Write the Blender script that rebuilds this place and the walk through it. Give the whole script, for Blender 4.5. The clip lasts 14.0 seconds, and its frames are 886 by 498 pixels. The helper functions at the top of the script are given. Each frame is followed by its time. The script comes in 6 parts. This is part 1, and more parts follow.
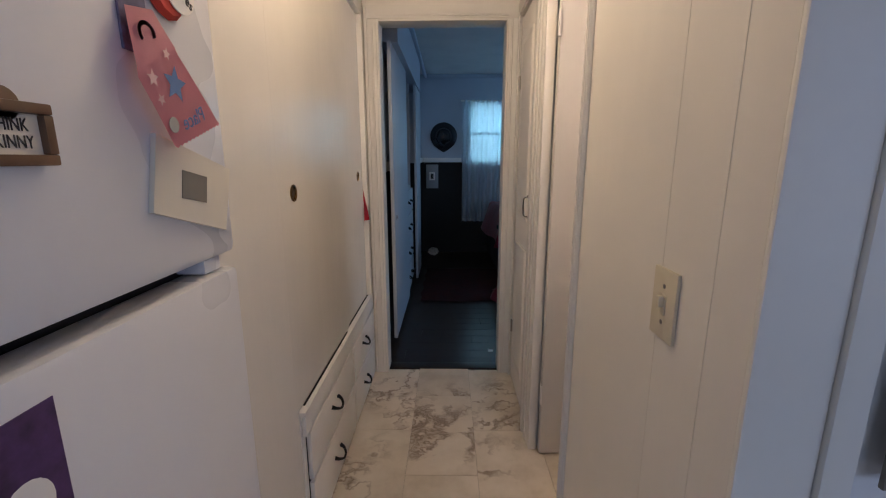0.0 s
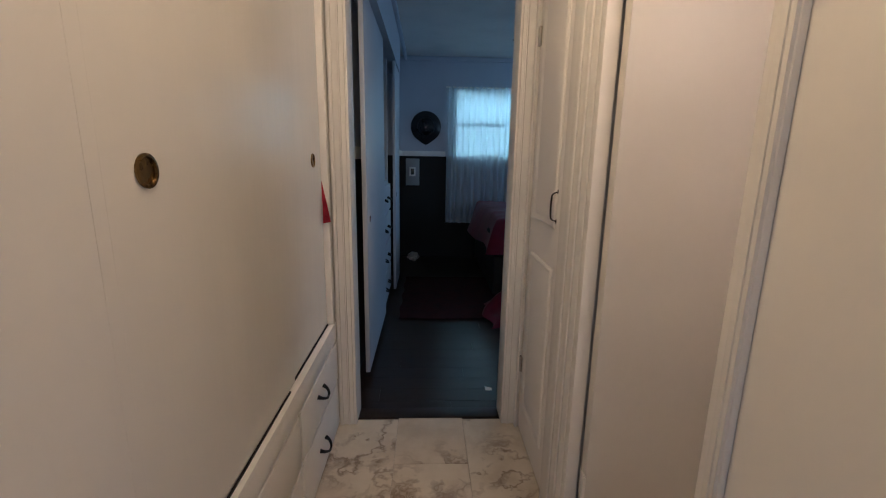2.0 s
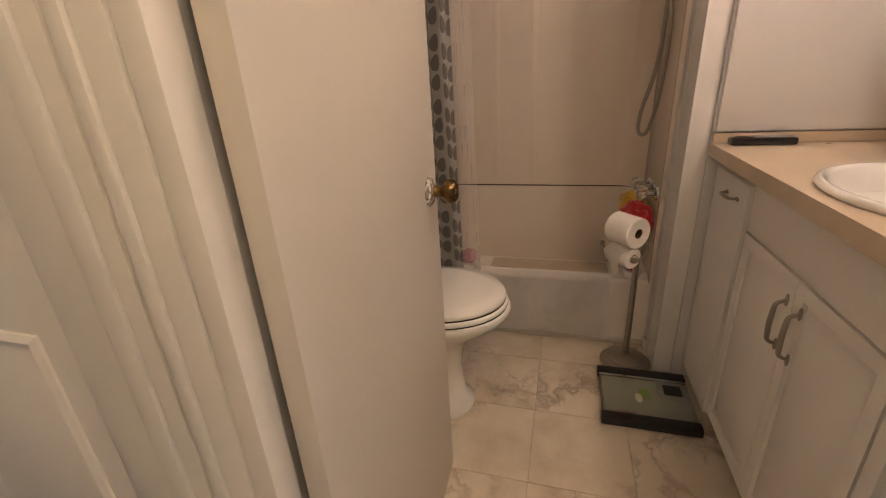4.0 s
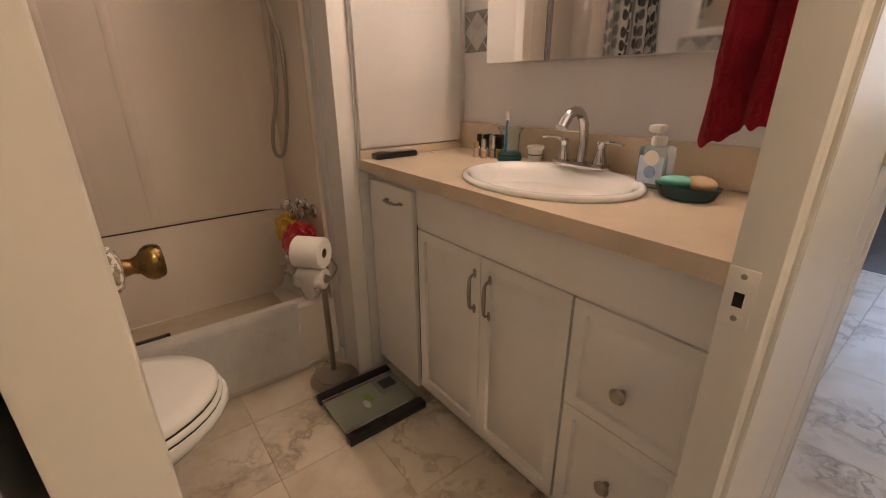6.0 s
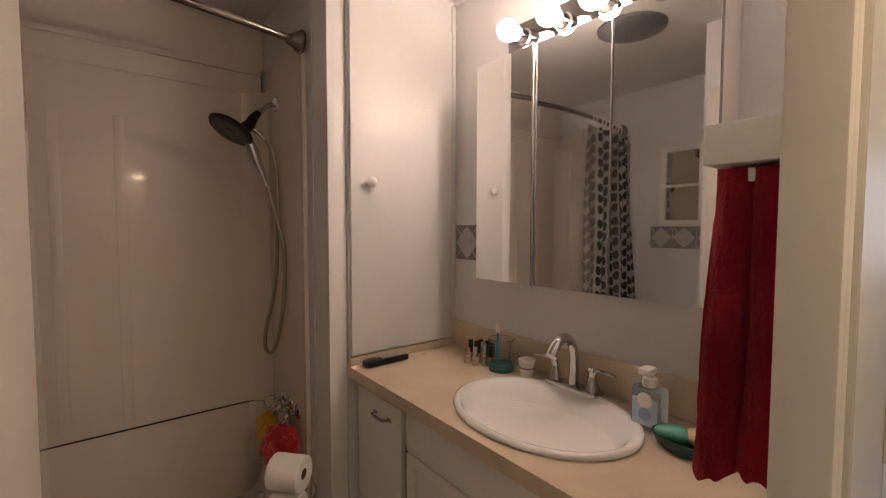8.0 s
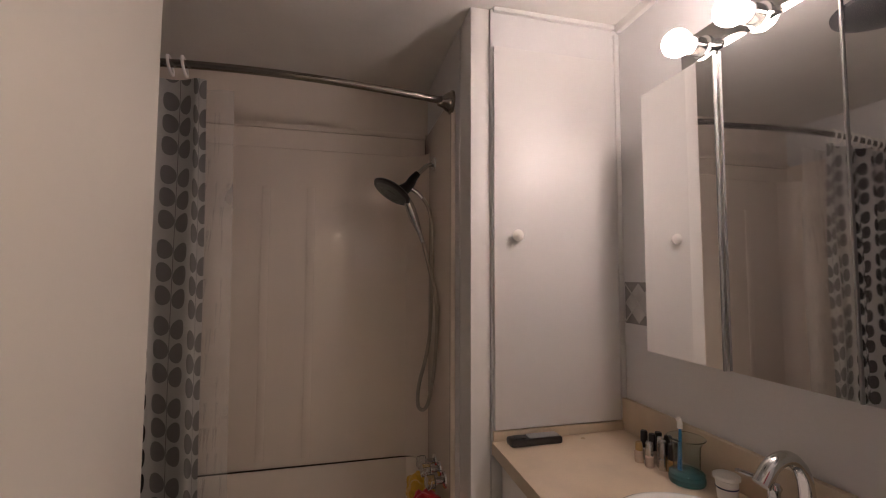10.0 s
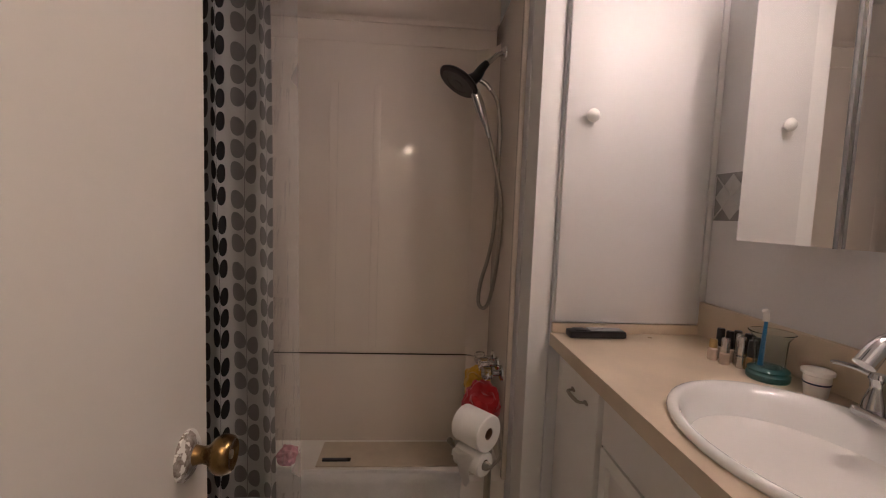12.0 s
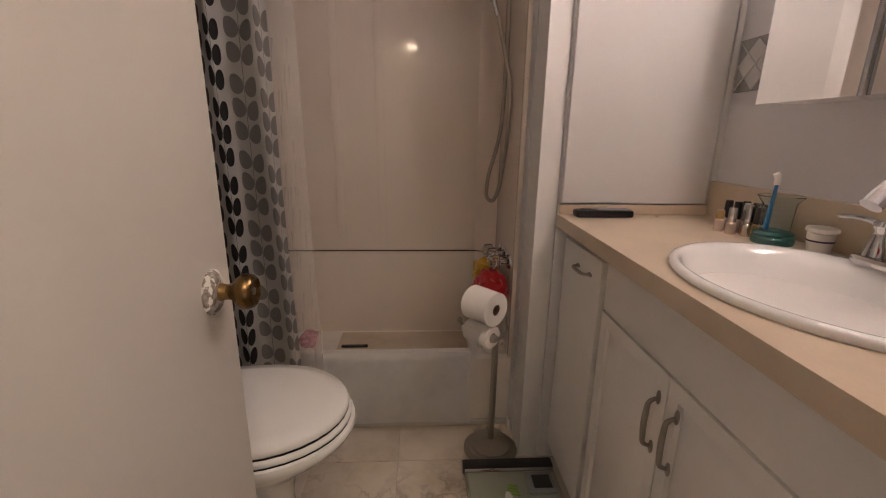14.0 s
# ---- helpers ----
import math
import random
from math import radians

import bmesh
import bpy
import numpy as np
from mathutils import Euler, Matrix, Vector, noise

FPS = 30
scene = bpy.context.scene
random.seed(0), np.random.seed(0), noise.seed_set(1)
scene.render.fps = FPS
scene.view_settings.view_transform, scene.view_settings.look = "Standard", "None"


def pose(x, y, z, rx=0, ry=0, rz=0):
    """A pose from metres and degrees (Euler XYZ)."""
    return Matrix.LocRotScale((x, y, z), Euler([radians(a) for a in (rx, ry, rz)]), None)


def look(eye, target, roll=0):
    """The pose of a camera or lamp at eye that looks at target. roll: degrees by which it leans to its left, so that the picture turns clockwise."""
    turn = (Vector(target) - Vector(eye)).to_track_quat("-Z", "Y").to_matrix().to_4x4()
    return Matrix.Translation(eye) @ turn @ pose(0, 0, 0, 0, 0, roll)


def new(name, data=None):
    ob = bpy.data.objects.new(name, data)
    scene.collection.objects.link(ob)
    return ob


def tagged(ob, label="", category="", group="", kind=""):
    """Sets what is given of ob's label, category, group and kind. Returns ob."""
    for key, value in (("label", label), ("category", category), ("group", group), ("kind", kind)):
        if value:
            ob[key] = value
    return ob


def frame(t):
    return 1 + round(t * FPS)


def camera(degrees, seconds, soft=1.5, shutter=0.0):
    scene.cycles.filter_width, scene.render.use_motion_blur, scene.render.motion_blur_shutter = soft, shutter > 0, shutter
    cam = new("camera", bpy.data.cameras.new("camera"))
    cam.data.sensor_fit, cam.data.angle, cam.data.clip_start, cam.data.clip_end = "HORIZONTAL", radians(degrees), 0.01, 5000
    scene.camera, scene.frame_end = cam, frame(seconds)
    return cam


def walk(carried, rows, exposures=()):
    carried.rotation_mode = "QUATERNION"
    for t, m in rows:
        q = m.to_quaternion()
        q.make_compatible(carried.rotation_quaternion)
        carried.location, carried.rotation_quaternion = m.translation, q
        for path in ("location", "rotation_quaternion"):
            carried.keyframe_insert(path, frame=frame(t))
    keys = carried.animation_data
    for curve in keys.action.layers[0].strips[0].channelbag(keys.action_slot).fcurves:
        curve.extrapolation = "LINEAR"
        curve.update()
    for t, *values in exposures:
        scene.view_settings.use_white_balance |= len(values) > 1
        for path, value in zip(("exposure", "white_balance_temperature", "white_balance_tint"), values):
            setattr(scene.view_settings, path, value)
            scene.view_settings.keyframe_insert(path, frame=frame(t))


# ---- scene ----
cam = camera(92.4, 14.0, soft=1.1)
PATH = [
    (0, (0.487, 0.728, 1.302), (0.458, 2.684, 0.885), -0.1),
    (0.5, (0.485, 0.746, 1.301), (0.491, 2.706, 0.904), -0.2),
    (1, (0.494, 0.950, 1.283), (0.494, 2.914, 0.892), -0.5),
    (1.5, (0.477, 1.133, 1.262), (0.455, 3.093, 0.865), 0.4),
    (2, (0.428, 1.364, 1.225), (0.507, 3.319, 0.809), 1.0),
    (2.5, (0.422, 1.601, 1.192), (0.883, 3.496, 0.747), -0.4),
    (3, (0.465, 1.849, 1.151), (1.381, 3.537, 0.594), -1.6),
    (3.5, (0.51, 2.018, 1.153), (1.952, 3.22, 0.463), -3.4),
    (3.8, (0.529, 2.112, 1.137), (2.225, 2.879, 0.406), -3.7),
    (4, (0.565, 2.139, 1.128), (2.345, 2.672, 0.388), -3.4),
    (4.2, (0.617, 2.169, 1.121), (2.445, 2.491, 0.376), -3.7),
    (6.3, (0.733, 2.402, 1.150), (2.170, 1.182, 0.476), -0.1),
    (6.5, (0.736, 2.395, 1.180), (2.188, 1.160, 0.567), -0.1),
    (7, (0.747, 2.370, 1.268), (2.245, 1.091, 0.909), -0.3),
    (7.2, (0.753, 2.372, 1.306), (2.262, 1.083, 1.040), -0.6),
    (9.3, (0.791, 2.25, 1.404), (2.531, 1.273, 1.531), -0.2),
    (9.5, (0.803, 2.221, 1.407), (2.623, 1.401, 1.537), 0.1),
    (10, (0.829, 2.171, 1.411), (2.768, 1.697, 1.534), 0.2),
    (10.5, (0.842, 2.145, 1.386), (2.823, 1.888, 1.488), 0.4),
    (11, (0.865, 2.13, 1.336), (2.856, 1.95, 1.371), 1.1),
    (11.5, (0.876, 2.128, 1.284), (2.869, 1.969, 1.221), 1.8),
    (12, (0.868, 2.127, 1.241), (2.856, 1.981, 1.078), 2.1),
    (12.5, (0.861, 2.12, 1.21), (2.84, 1.982, 0.954), 1.9),
    (13, (0.847, 2.119, 1.177), (2.808, 1.984, 0.812), 1.2),
    (13.5, (0.835, 2.123, 1.152), (2.786, 1.985, 0.735), 0.9),
    (14, (0.843, 2.121, 1.129), (2.77, 2.013, 0.604), 0.8),
]
EXPOSURES = [(0.0, 0.07, 6000, 10), (1.0, 0.0, 6100, 10), (1.5, 0.0, 6200, 10), (2.0, 0.05, 6200, 10), (3.0, 0.46, 6750, 10), (3.5, 0.58, 7150, 10), (4.0, 0.57, 6950, 10), (6.3, 0.53, 6950, 10), (7.2, 0.06, 6900, 10), (9.3, -0.13, 5950, 10), (10.0, -0.22, 5900, 10), (11.0, -0.26, 5950, 10), (12.0, 0.09, 5850, 10), (14.0, 0.35, 5950, 10)]
walk(cam, [(t, look(eye, target, roll)) for t, eye, target, roll in PATH], EXPOSURES)

# ---- world, lights ----
world = bpy.data.worlds.new("world")
scene.world = world
world.use_nodes = True
wn = world.node_tree
sky = wn.nodes.new("ShaderNodeTexSky")
sky.sky_type, sky.sun_disc = "NISHITA", False
sky.sun_elevation, sky.sun_rotation = radians(38), radians(200)
wn.nodes["Background"].inputs[1].default_value = 0.12
wn.links.new(sky.outputs[0], wn.nodes["Background"].inputs[0])


def lamp(name, kind, m, energy, color, **more):
    data = bpy.data.lights.new(name, kind)
    data.energy, data.color = energy, color
    for key, value in more.items():
        if key == "size":
            data.shape = "RECTANGLE"
            data.size, data.size_y = value
        elif key == "radius":
            data.shadow_soft_size = value
        elif key == "angle":
            data.angle = value
    ob = new(name, data)
    ob.matrix_world = m
    return ob


sun = lamp("sun", "SUN", look((0, 0, 10), (-3, 6, 0)), 2.0, (1.0, 0.95, 0.88), angle=radians(0.5))
# daylight in the window openings, and the warm ceiling lamps of the kitchen and the hall
lamp("bedroom_window_light", "AREA", look((1.245, 6.735, 1.64), (1.245, 5.0, 1.35)), 6.5, (0.36, 0.74, 1.0), size=(0.92, 0.76))
lamp("bedroom_side_window_light", "AREA", look((3.28, 5.0, 1.55), (0.0, 4.6, 1.0)), 12, (0.34, 0.62, 1.0), size=(1.1, 0.9))
lamp("living_window_light", "AREA", look((0.4, -3.5, 1.5), (0.6, 0.0, 0.9)), 13, (0.42, 0.60, 1.0), size=(1.6, 1.1))
lamp("side_window_light", "AREA", look((3.35, -1.6, 1.5), (0.0, 0.4, 0.9)), 17, (0.52, 0.62, 1.0), size=(1.3, 1.0))
lamp("hall_bulb", "POINT", pose(0.42, 1.90, 2.16), 12.2, (1.0, 0.75, 0.51), radius=0.09)

# ---- materials ----


def nodes_of(name):
    m = bpy.data.materials.new(name)
    m.use_nodes = True
    nt = m.node_tree
    return m, nt, nt.nodes["Principled BSDF"]


def add(nt, kind, **values):
    n = nt.nodes.new(kind)
    for key, value in values.items():
        if key == "op":
            n.operation = value
        elif key == "blend":
            n.blend_type = value
            n.data_type = "RGBA"
        else:
            n.inputs[key.replace("_", " ")].default_value = value
    return n


def position(nt, per_piece=False):
    geo = nt.nodes.new("ShaderNodeNewGeometry")
    if not per_piece:
        return geo.outputs["Position"]
    info = nt.nodes.new("ShaderNodeObjectInfo")
    scale = nt.nodes.new("ShaderNodeVectorMath")
    scale.operation = "MULTIPLY_ADD"
    wide = nt.nodes.new("ShaderNodeCombineXYZ")
    for n in range(3):
        nt.links.new(info.outputs["Random"], wide.inputs[n])
    nt.links.new(wide.outputs[0], scale.inputs[0])
    scale.inputs[1].default_value = (37.0, 23.0, 11.0)
    nt.links.new(geo.outputs["Position"], scale.inputs[2])
    return scale.outputs[0]


def noise_of(nt, where, scale, detail=4.0, rough=0.55, stretch=None):
    if stretch:
        mp = nt.nodes.new("ShaderNodeMapping")
        mp.inputs["Scale"].default_value = stretch
        nt.links.new(where, mp.inputs[0])
        where = mp.outputs[0]
    n = add(nt, "ShaderNodeTexNoise", Scale=scale, Detail=detail, Roughness=rough)
    nt.links.new(where, n.inputs["Vector"])
    return n.outputs[0]


def ramp_of(nt, value, stops):
    r = nt.nodes.new("ShaderNodeValToRGB")
    while len(r.color_ramp.elements) < len(stops):
        r.color_ramp.elements.new(0.5)
    for e, (at, col) in zip(r.color_ramp.elements, stops):
        e.position = at
        e.color = (*col, 1) if len(col) == 3 else col
    nt.links.new(value, r.inputs[0])
    return r.outputs[0]


def mixed(nt, factor, a, b, blend="MIX"):
    m = add(nt, "ShaderNodeMix", blend=blend)
    for slot, value in ((0, factor), (6, a), (7, b)):
        if hasattr(value, "is_linked"):
            nt.links.new(value, m.inputs[slot])
        else:
            m.inputs[slot].default_value = value if slot == 0 else (*value, 1)
    return m.outputs[2]


def bumped(nt, bsdf, value, strength, distance=0.002):
    b = add(nt, "ShaderNodeBump", Strength=strength, Distance=distance)
    nt.links.new(value, b.inputs["Height"])
    nt.links.new(b.outputs[0], bsdf.inputs["Normal"])


def surface(name, col, rough=0.5, metal=0.0, var=0.08, scale=2.5, fine=70, bump=0.15, distance=0.001, stretch=None, dirt=None,
            coat=0.0, rough_var=0.1, sheen=0.0, transmission=0.0, spec=0.5, worn=0.3):
    """A surface with broad stains and fine grain over one base colour."""
    m, nt, b = nodes_of(name)
    p = position(nt)
    broad = noise_of(nt, p, scale, 3)
    grain = noise_of(nt, p, fine, 4, 0.6, stretch)
    dark = tuple(c * (1 - 2 * var) for c in col)
    light = tuple(min(1, c * (1 + var)) for c in col)
    c = ramp_of(nt, broad, [(worn, dark if dirt is None else dirt), (worn + (0.25 if worn < 0.4 else 0.03), col), (0.8, light)])
    c = mixed(nt, ramp_of(nt, grain, [(0.3, (0, 0, 0)), (0.7, (1, 1, 1))]), c, tuple(v * (1 - var) for v in col), "MIX") if var else c
    if var:
        c = mixed(nt, 0.5, ramp_of(nt, broad, [(worn, dark if dirt is None else dirt), (worn + (0.25 if worn < 0.4 else 0.03), col), (0.8, light)]), c)
    nt.links.new(c, b.inputs["Base Color"])
    rr = nt.nodes.new("ShaderNodeMapRange")
    rr.inputs[3].default_value, rr.inputs[4].default_value = max(0.02, rough - rough_var), min(1, rough + rough_var)
    nt.links.new(broad, rr.inputs[0])
    nt.links.new(rr.outputs[0], b.inputs["Roughness"])
    b.inputs["Metallic"].default_value = metal
    b.inputs["Coat Weight"].default_value = coat
    b.inputs["Sheen Weight"].default_value = sheen
    b.inputs["Transmission Weight"].default_value = transmission
    b.inputs["Specular IOR Level"].default_value = spec
    if bump:
        bumped(nt, b, grain, bump, distance)
    return m


GLOSSPANEL = surface("gloss_door_paint", (0.78, 0.74, 0.67), 0.24, var=0.04, scale=1.6, fine=6, bump=0.5, distance=0.004, stretch=(1, 1, 0.14), rough_var=0.06)
PANEL = surface("hall_panel_paint", (0.78, 0.74, 0.67), 0.42, var=0.05, scale=1.6, fine=26, bump=0.12, stretch=(1, 1, 0.12))
TRIM = surface("trim_paint", (0.78, 0.745, 0.68), 0.5, var=0.04, scale=3, fine=40, bump=0.03)
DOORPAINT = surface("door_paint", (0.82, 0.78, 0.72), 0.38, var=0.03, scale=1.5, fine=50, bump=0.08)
# the door paint again, darkened to offset strong lamp light on the bathroom leaf
DIMLEAFPAINT = surface("dimmed_door_paint", (0.67, 0.63, 0.57), 0.4, var=0.03, scale=1.5, fine=50, bump=0.08)
CUPPAINT = surface("cupboard_paint", (0.74, 0.725, 0.705), 0.42, var=0.012, scale=1.2, fine=40, bump=0.05, rough_var=0.02)
BATHTRIM = surface("bath_trim_paint", (0.80, 0.785, 0.76), 0.42, var=0.03, scale=3, fine=40, bump=0.04)
WHITE = surface("cabinet_paint", (0.86, 0.83, 0.78), 0.33, var=0.04, scale=3, fine=80, bump=0.06)
BATHWALL = surface("bath_wall_paint", (0.735, 0.725, 0.72), 0.5, var=0.04, scale=2, fine=120, bump=0.12)
CEIL = surface("ceiling_paint", (0.83, 0.805, 0.76), 0.7, var=0.05, scale=3, fine=90, bump=0.3)
SURROUND = surface("tub_surround", (0.80, 0.71, 0.62), 0.06, var=0.05, scale=1.2, fine=14, bump=0.05, stretch=(1, 1, 0.1), rough_var=0.03)
TUB = surface("tub_enamel", (0.90, 0.85, 0.78), 0.14, var=0.05, scale=5, fine=60, bump=0.02, rough_var=0.05)
PORCELAIN = surface("porcelain", (0.87, 0.86, 0.83), 0.08, var=0.006, scale=5, fine=30, bump=0.0, rough_var=0.03, coat=0.4)
LAMINATE = surface("laminate", (0.66, 0.54, 0.395), 0.32, var=0.07, scale=7, fine=160, bump=0.05)
CHROME = surface("chrome", (0.60, 0.60, 0.60), 0.09, 1.0, var=0.02, fine=40, bump=0.0, rough_var=0.04)
BARCHROME = surface("dull_chrome", (0.27, 0.265, 0.26), 0.1, 1.0, var=0.03, fine=40, bump=0.0, rough_var=0.04)
NICKEL = surface("brushed_nickel", (0.40, 0.36, 0.31), 0.3, 1.0, var=0.08, fine=120, bump=0.05)
BRASS = surface("worn_brass", (0.24, 0.15, 0.06), 0.26, 1.0, var=0.25, scale=30, fine=90, bump=0.1)
BLACKIRON = surface("black_iron", (0.016, 0.014, 0.013), 0.42, 0.4, var=0.1, fine=90, bump=0.1)
BLACK = surface("black_plastic", (0.014, 0.014, 0.015), 0.3, var=0.1, fine=90, bump=0.05)
# near-black: paints in shade of gaps and hollows, also colours track and subfloor
DARK = surface("gap_shade_black", (0.006, 0.005, 0.0045), 0.8, var=0.1)
FRIDGE = surface("fridge_enamel", (0.74, 0.74, 0.76), 0.3, var=0.015, scale=2, fine=220, bump=0.12, distance=0.0006)
BEDWALL = surface("bedroom_paint", (0.52, 0.56, 0.62), 0.6, var=0.04, fine=100, bump=0.1)
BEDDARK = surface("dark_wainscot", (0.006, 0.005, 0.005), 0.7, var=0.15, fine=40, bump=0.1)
CLOSETPAINT = surface("closet_paint", (0.60, 0.62, 0.66), 0.45, var=0.05, fine=60, bump=0.1)
RED_TOWEL = surface("red_terry", (0.53, 0.030, 0.055), 1.0, var=0.15, scale=14, fine=170, bump=1.0, distance=0.006, sheen=0.1, spec=0.1)
CRIMSON = surface("crimson_quilt", (0.26, 0.012, 0.045), 0.9, var=0.15, scale=9, fine=150, bump=0.4, distance=0.001, sheen=0.3)
RUG = surface("red_rug", (0.060, 0.006, 0.008), 1.0, var=0.25, scale=14, fine=260, bump=0.8, distance=0.001)
SHEER = surface("sheer_curtain", (0.72, 0.76, 0.80), 0.8, var=0.04, fine=300, bump=0.1)
PAPER = surface("tissue", (0.84, 0.81, 0.76), 0.95, var=0.03, fine=200, bump=0.3)
WHITECLOTH = surface("white_bathmat", (0.93, 0.90, 0.86), 1.0, var=0.05, scale=9, fine=120, bump=0.8, distance=0.003, sheen=0.2)


def clear_of(name, col, rough=0.05, weight=1.0, ior=1.45):
    m, nt, b = nodes_of(name)
    b.inputs["Base Color"].default_value = (*col, 1)
    b.inputs["Roughness"].default_value = rough
    b.inputs["Transmission Weight"].default_value = weight
    b.inputs["IOR"].default_value = ior
    return m


GLASS = clear_of("clear_glass", (0.95, 0.97, 0.96))
TEAL = clear_of("teal_plastic", (0.10, 0.36, 0.38), 0.12, 0.75)
PALETEAL = clear_of("pale_teal_plastic", (0.90, 0.97, 0.97), 0.04, 0.97, 1.15)
PINKPUFF = surface("pink_mesh_puff", (0.5, 0.16, 0.22), 0.8, var=0.2, fine=200, bump=0.6)


def mirror_of():
    m, nt, b = nodes_of("mirror_glass")
    b.inputs["Base Color"].default_value = (0.92, 0.92, 0.91, 1)
    b.inputs["Metallic"].default_value = 0.97
    smear = noise_of(nt, position(nt), 6, 5)
    nt.links.new(ramp_of(nt, smear, [(0.45, (0.015,) * 3), (0.8, (0.07,) * 3)]), b.inputs["Roughness"])
    return m


MIRROR = mirror_of()


def glow_of(name, col, strength):
    m, nt, b = nodes_of(name)
    b.inputs["Base Color"].default_value = (*col, 1)
    b.inputs["Emission Color"].default_value = (*col, 1)
    b.inputs["Emission Strength"].default_value = strength
    return m


BULB = glow_of("lit_bulb", (1.0, 0.77, 0.66), 106)
DIMBULB = glow_of("dim_lit_bulb", (1.0, 0.77, 0.66), 54)
DAYSKY = glow_of("outdoor_daylight", (0.50, 0.86, 1.0), 1.1)


def marble_of():
    m, nt, b = nodes_of("marble_tile")
    p = position(nt, True)
    warp = noise_of(nt, p, 2.2, 5, 0.6)
    add_v = nt.nodes.new("ShaderNodeVectorMath")
    add_v.operation = "ADD"
    nt.links.new(p, add_v.inputs[0])
    nt.links.new(warp, add_v.inputs[1])
    vein = noise_of(nt, add_v.outputs[0], 3.4, 5, 0.5)
    line = nt.nodes.new("ShaderNodeMath")
    line.operation = "SUBTRACT"
    nt.links.new(vein, line.inputs[0])
    line.inputs[1].default_value = 0.5
    mag = nt.nodes.new("ShaderNodeMath")
    mag.operation = "ABSOLUTE"
    nt.links.new(line.outputs[0], mag.inputs[0])
    veins = ramp_of(nt, mag.outputs[0], [(0.0, (1, 1, 1)), (0.02, (0.55,) * 3), (0.06, (0, 0, 0))])
    patch = noise_of(nt, p, 1.9, 3, 0.5)
    patch = ramp_of(nt, patch, [(0.47, (0, 0, 0)), (0.64, (0.9, 0.9, 0.9))])
    cloud = noise_of(nt, p, 5, 5, 0.6)
    base = ramp_of(nt, cloud, [(0.3, (0.53, 0.45, 0.35)), (0.5, (0.65, 0.575, 0.47)), (0.75, (0.73, 0.66, 0.56))])
    f = mixed(nt, 1.0, veins, patch, "MULTIPLY")
    c = mixed(nt, f, base, (0.20, 0.138, 0.092))
    nt.links.new(c, b.inputs["Base Color"])
    b.inputs["Roughness"].default_value = 0.3
    bumped(nt, b, cloud, 0.04, 0.001)
    return m


MARBLE = marble_of()


def plank_of():
    m, nt, b = nodes_of("dark_plank")
    p = position(nt, True)
    grain = noise_of(nt, p, 9, 6, 0.65, (0.35, 5.0, 1.0))
    broad = noise_of(nt, p, 1.5, 3)
    c = ramp_of(nt, grain, [(0.3, (0.012, 0.007, 0.005)), (0.55, (0.026, 0.016, 0.011)), (0.8, (0.052, 0.033, 0.023))])
    c = mixed(nt, broad, c, (0.024, 0.015, 0.011))
    nt.links.new(c, b.inputs["Base Color"])
    b.inputs["Roughness"].default_value = 0.3
    b.inputs["Specular IOR Level"].default_value = 0.4
    bumped(nt, b, grain, 0.2, 0.001)
    return m


PLANK = plank_of()
GROUT = surface("grout", (0.42, 0.36, 0.29), 0.85, var=0.12, scale=9, fine=200, bump=0.3)
WOOD = surface("brown_wood", (0.16, 0.085, 0.045), 0.5, var=0.25, scale=10, fine=50, bump=0.2, stretch=(1, 0.2, 1))
CREAM = surface("cream_paper", (0.72, 0.67, 0.56), 0.8, var=0.04, fine=150, bump=0.1)

# ---- building helpers ----


def box(x0, x1, y0, y1, z0, z1, bevel=0.0, bm=None):
    made = bm or bmesh.new()
    a = bmesh.ops.create_cube(made, size=1)["verts"]
    bmesh.ops.scale(made, vec=(abs(x1 - x0), abs(y1 - y0), abs(z1 - z0)), verts=a)
    bmesh.ops.translate(made, vec=((x0 + x1) / 2, (y0 + y1) / 2, (z0 + z1) / 2), verts=a)
    if bevel:
        edges = list({e for v in a for e in v.link_edges})
        bmesh.ops.bevel(made, geom=edges, offset=bevel, segments=2, profile=0.6, affect="EDGES")
    return made


def lathe(profile, at=(0, 0, 0), axis="z", steps=28, sx=1.0, sy=1.0, bm=None, caps=True):
    """Turns (radius, height) pairs round an axis through at."""
    made = bm or bmesh.new()
    rings = []
    for r, h in profile:
        ring = []
        for k in range(steps):
            a = 2 * math.pi * k / steps
            u, v = r * math.cos(a) * sx, r * math.sin(a) * sy
            q = {"z": (u, v, h), "y": (v, h, u), "x": (h, u, v), "-y": (u, -h, v), "-x": (-h, v, u), "-z": (v, u, -h)}[axis]
            ring.append(made.verts.new((q[0] + at[0], q[1] + at[1], q[2] + at[2])))
        rings.append(ring)
    for a, b in zip(rings, rings[1:]):
        for k in range(steps):
            made.faces.new((a[k], a[(k + 1) % steps], b[(k + 1) % steps], b[k]))
    if caps:
        made.faces.new(list(reversed(rings[0])))
        made.faces.new(rings[-1])
    bmesh.ops.recalc_face_normals(made, faces=made.faces)
    return made


def smooth_path(points, steps=8):
    """A Catmull-Rom line through the points."""
    p = [Vector(q) for q in points]
    p = [2 * p[0] - p[1]] + p + [2 * p[-1] - p[-2]]
    out = []
    for a, b, c, d in zip(p, p[1:], p[2:], p[3:]):
        for k in range(steps):
            t = k / steps
            out.append(0.5 * (2 * b + (c - a) * t + (2 * a - 5 * b + 4 * c - d) * t * t + (3 * b - a - 3 * c + d) * t ** 3))
    return out + [p[-2]]


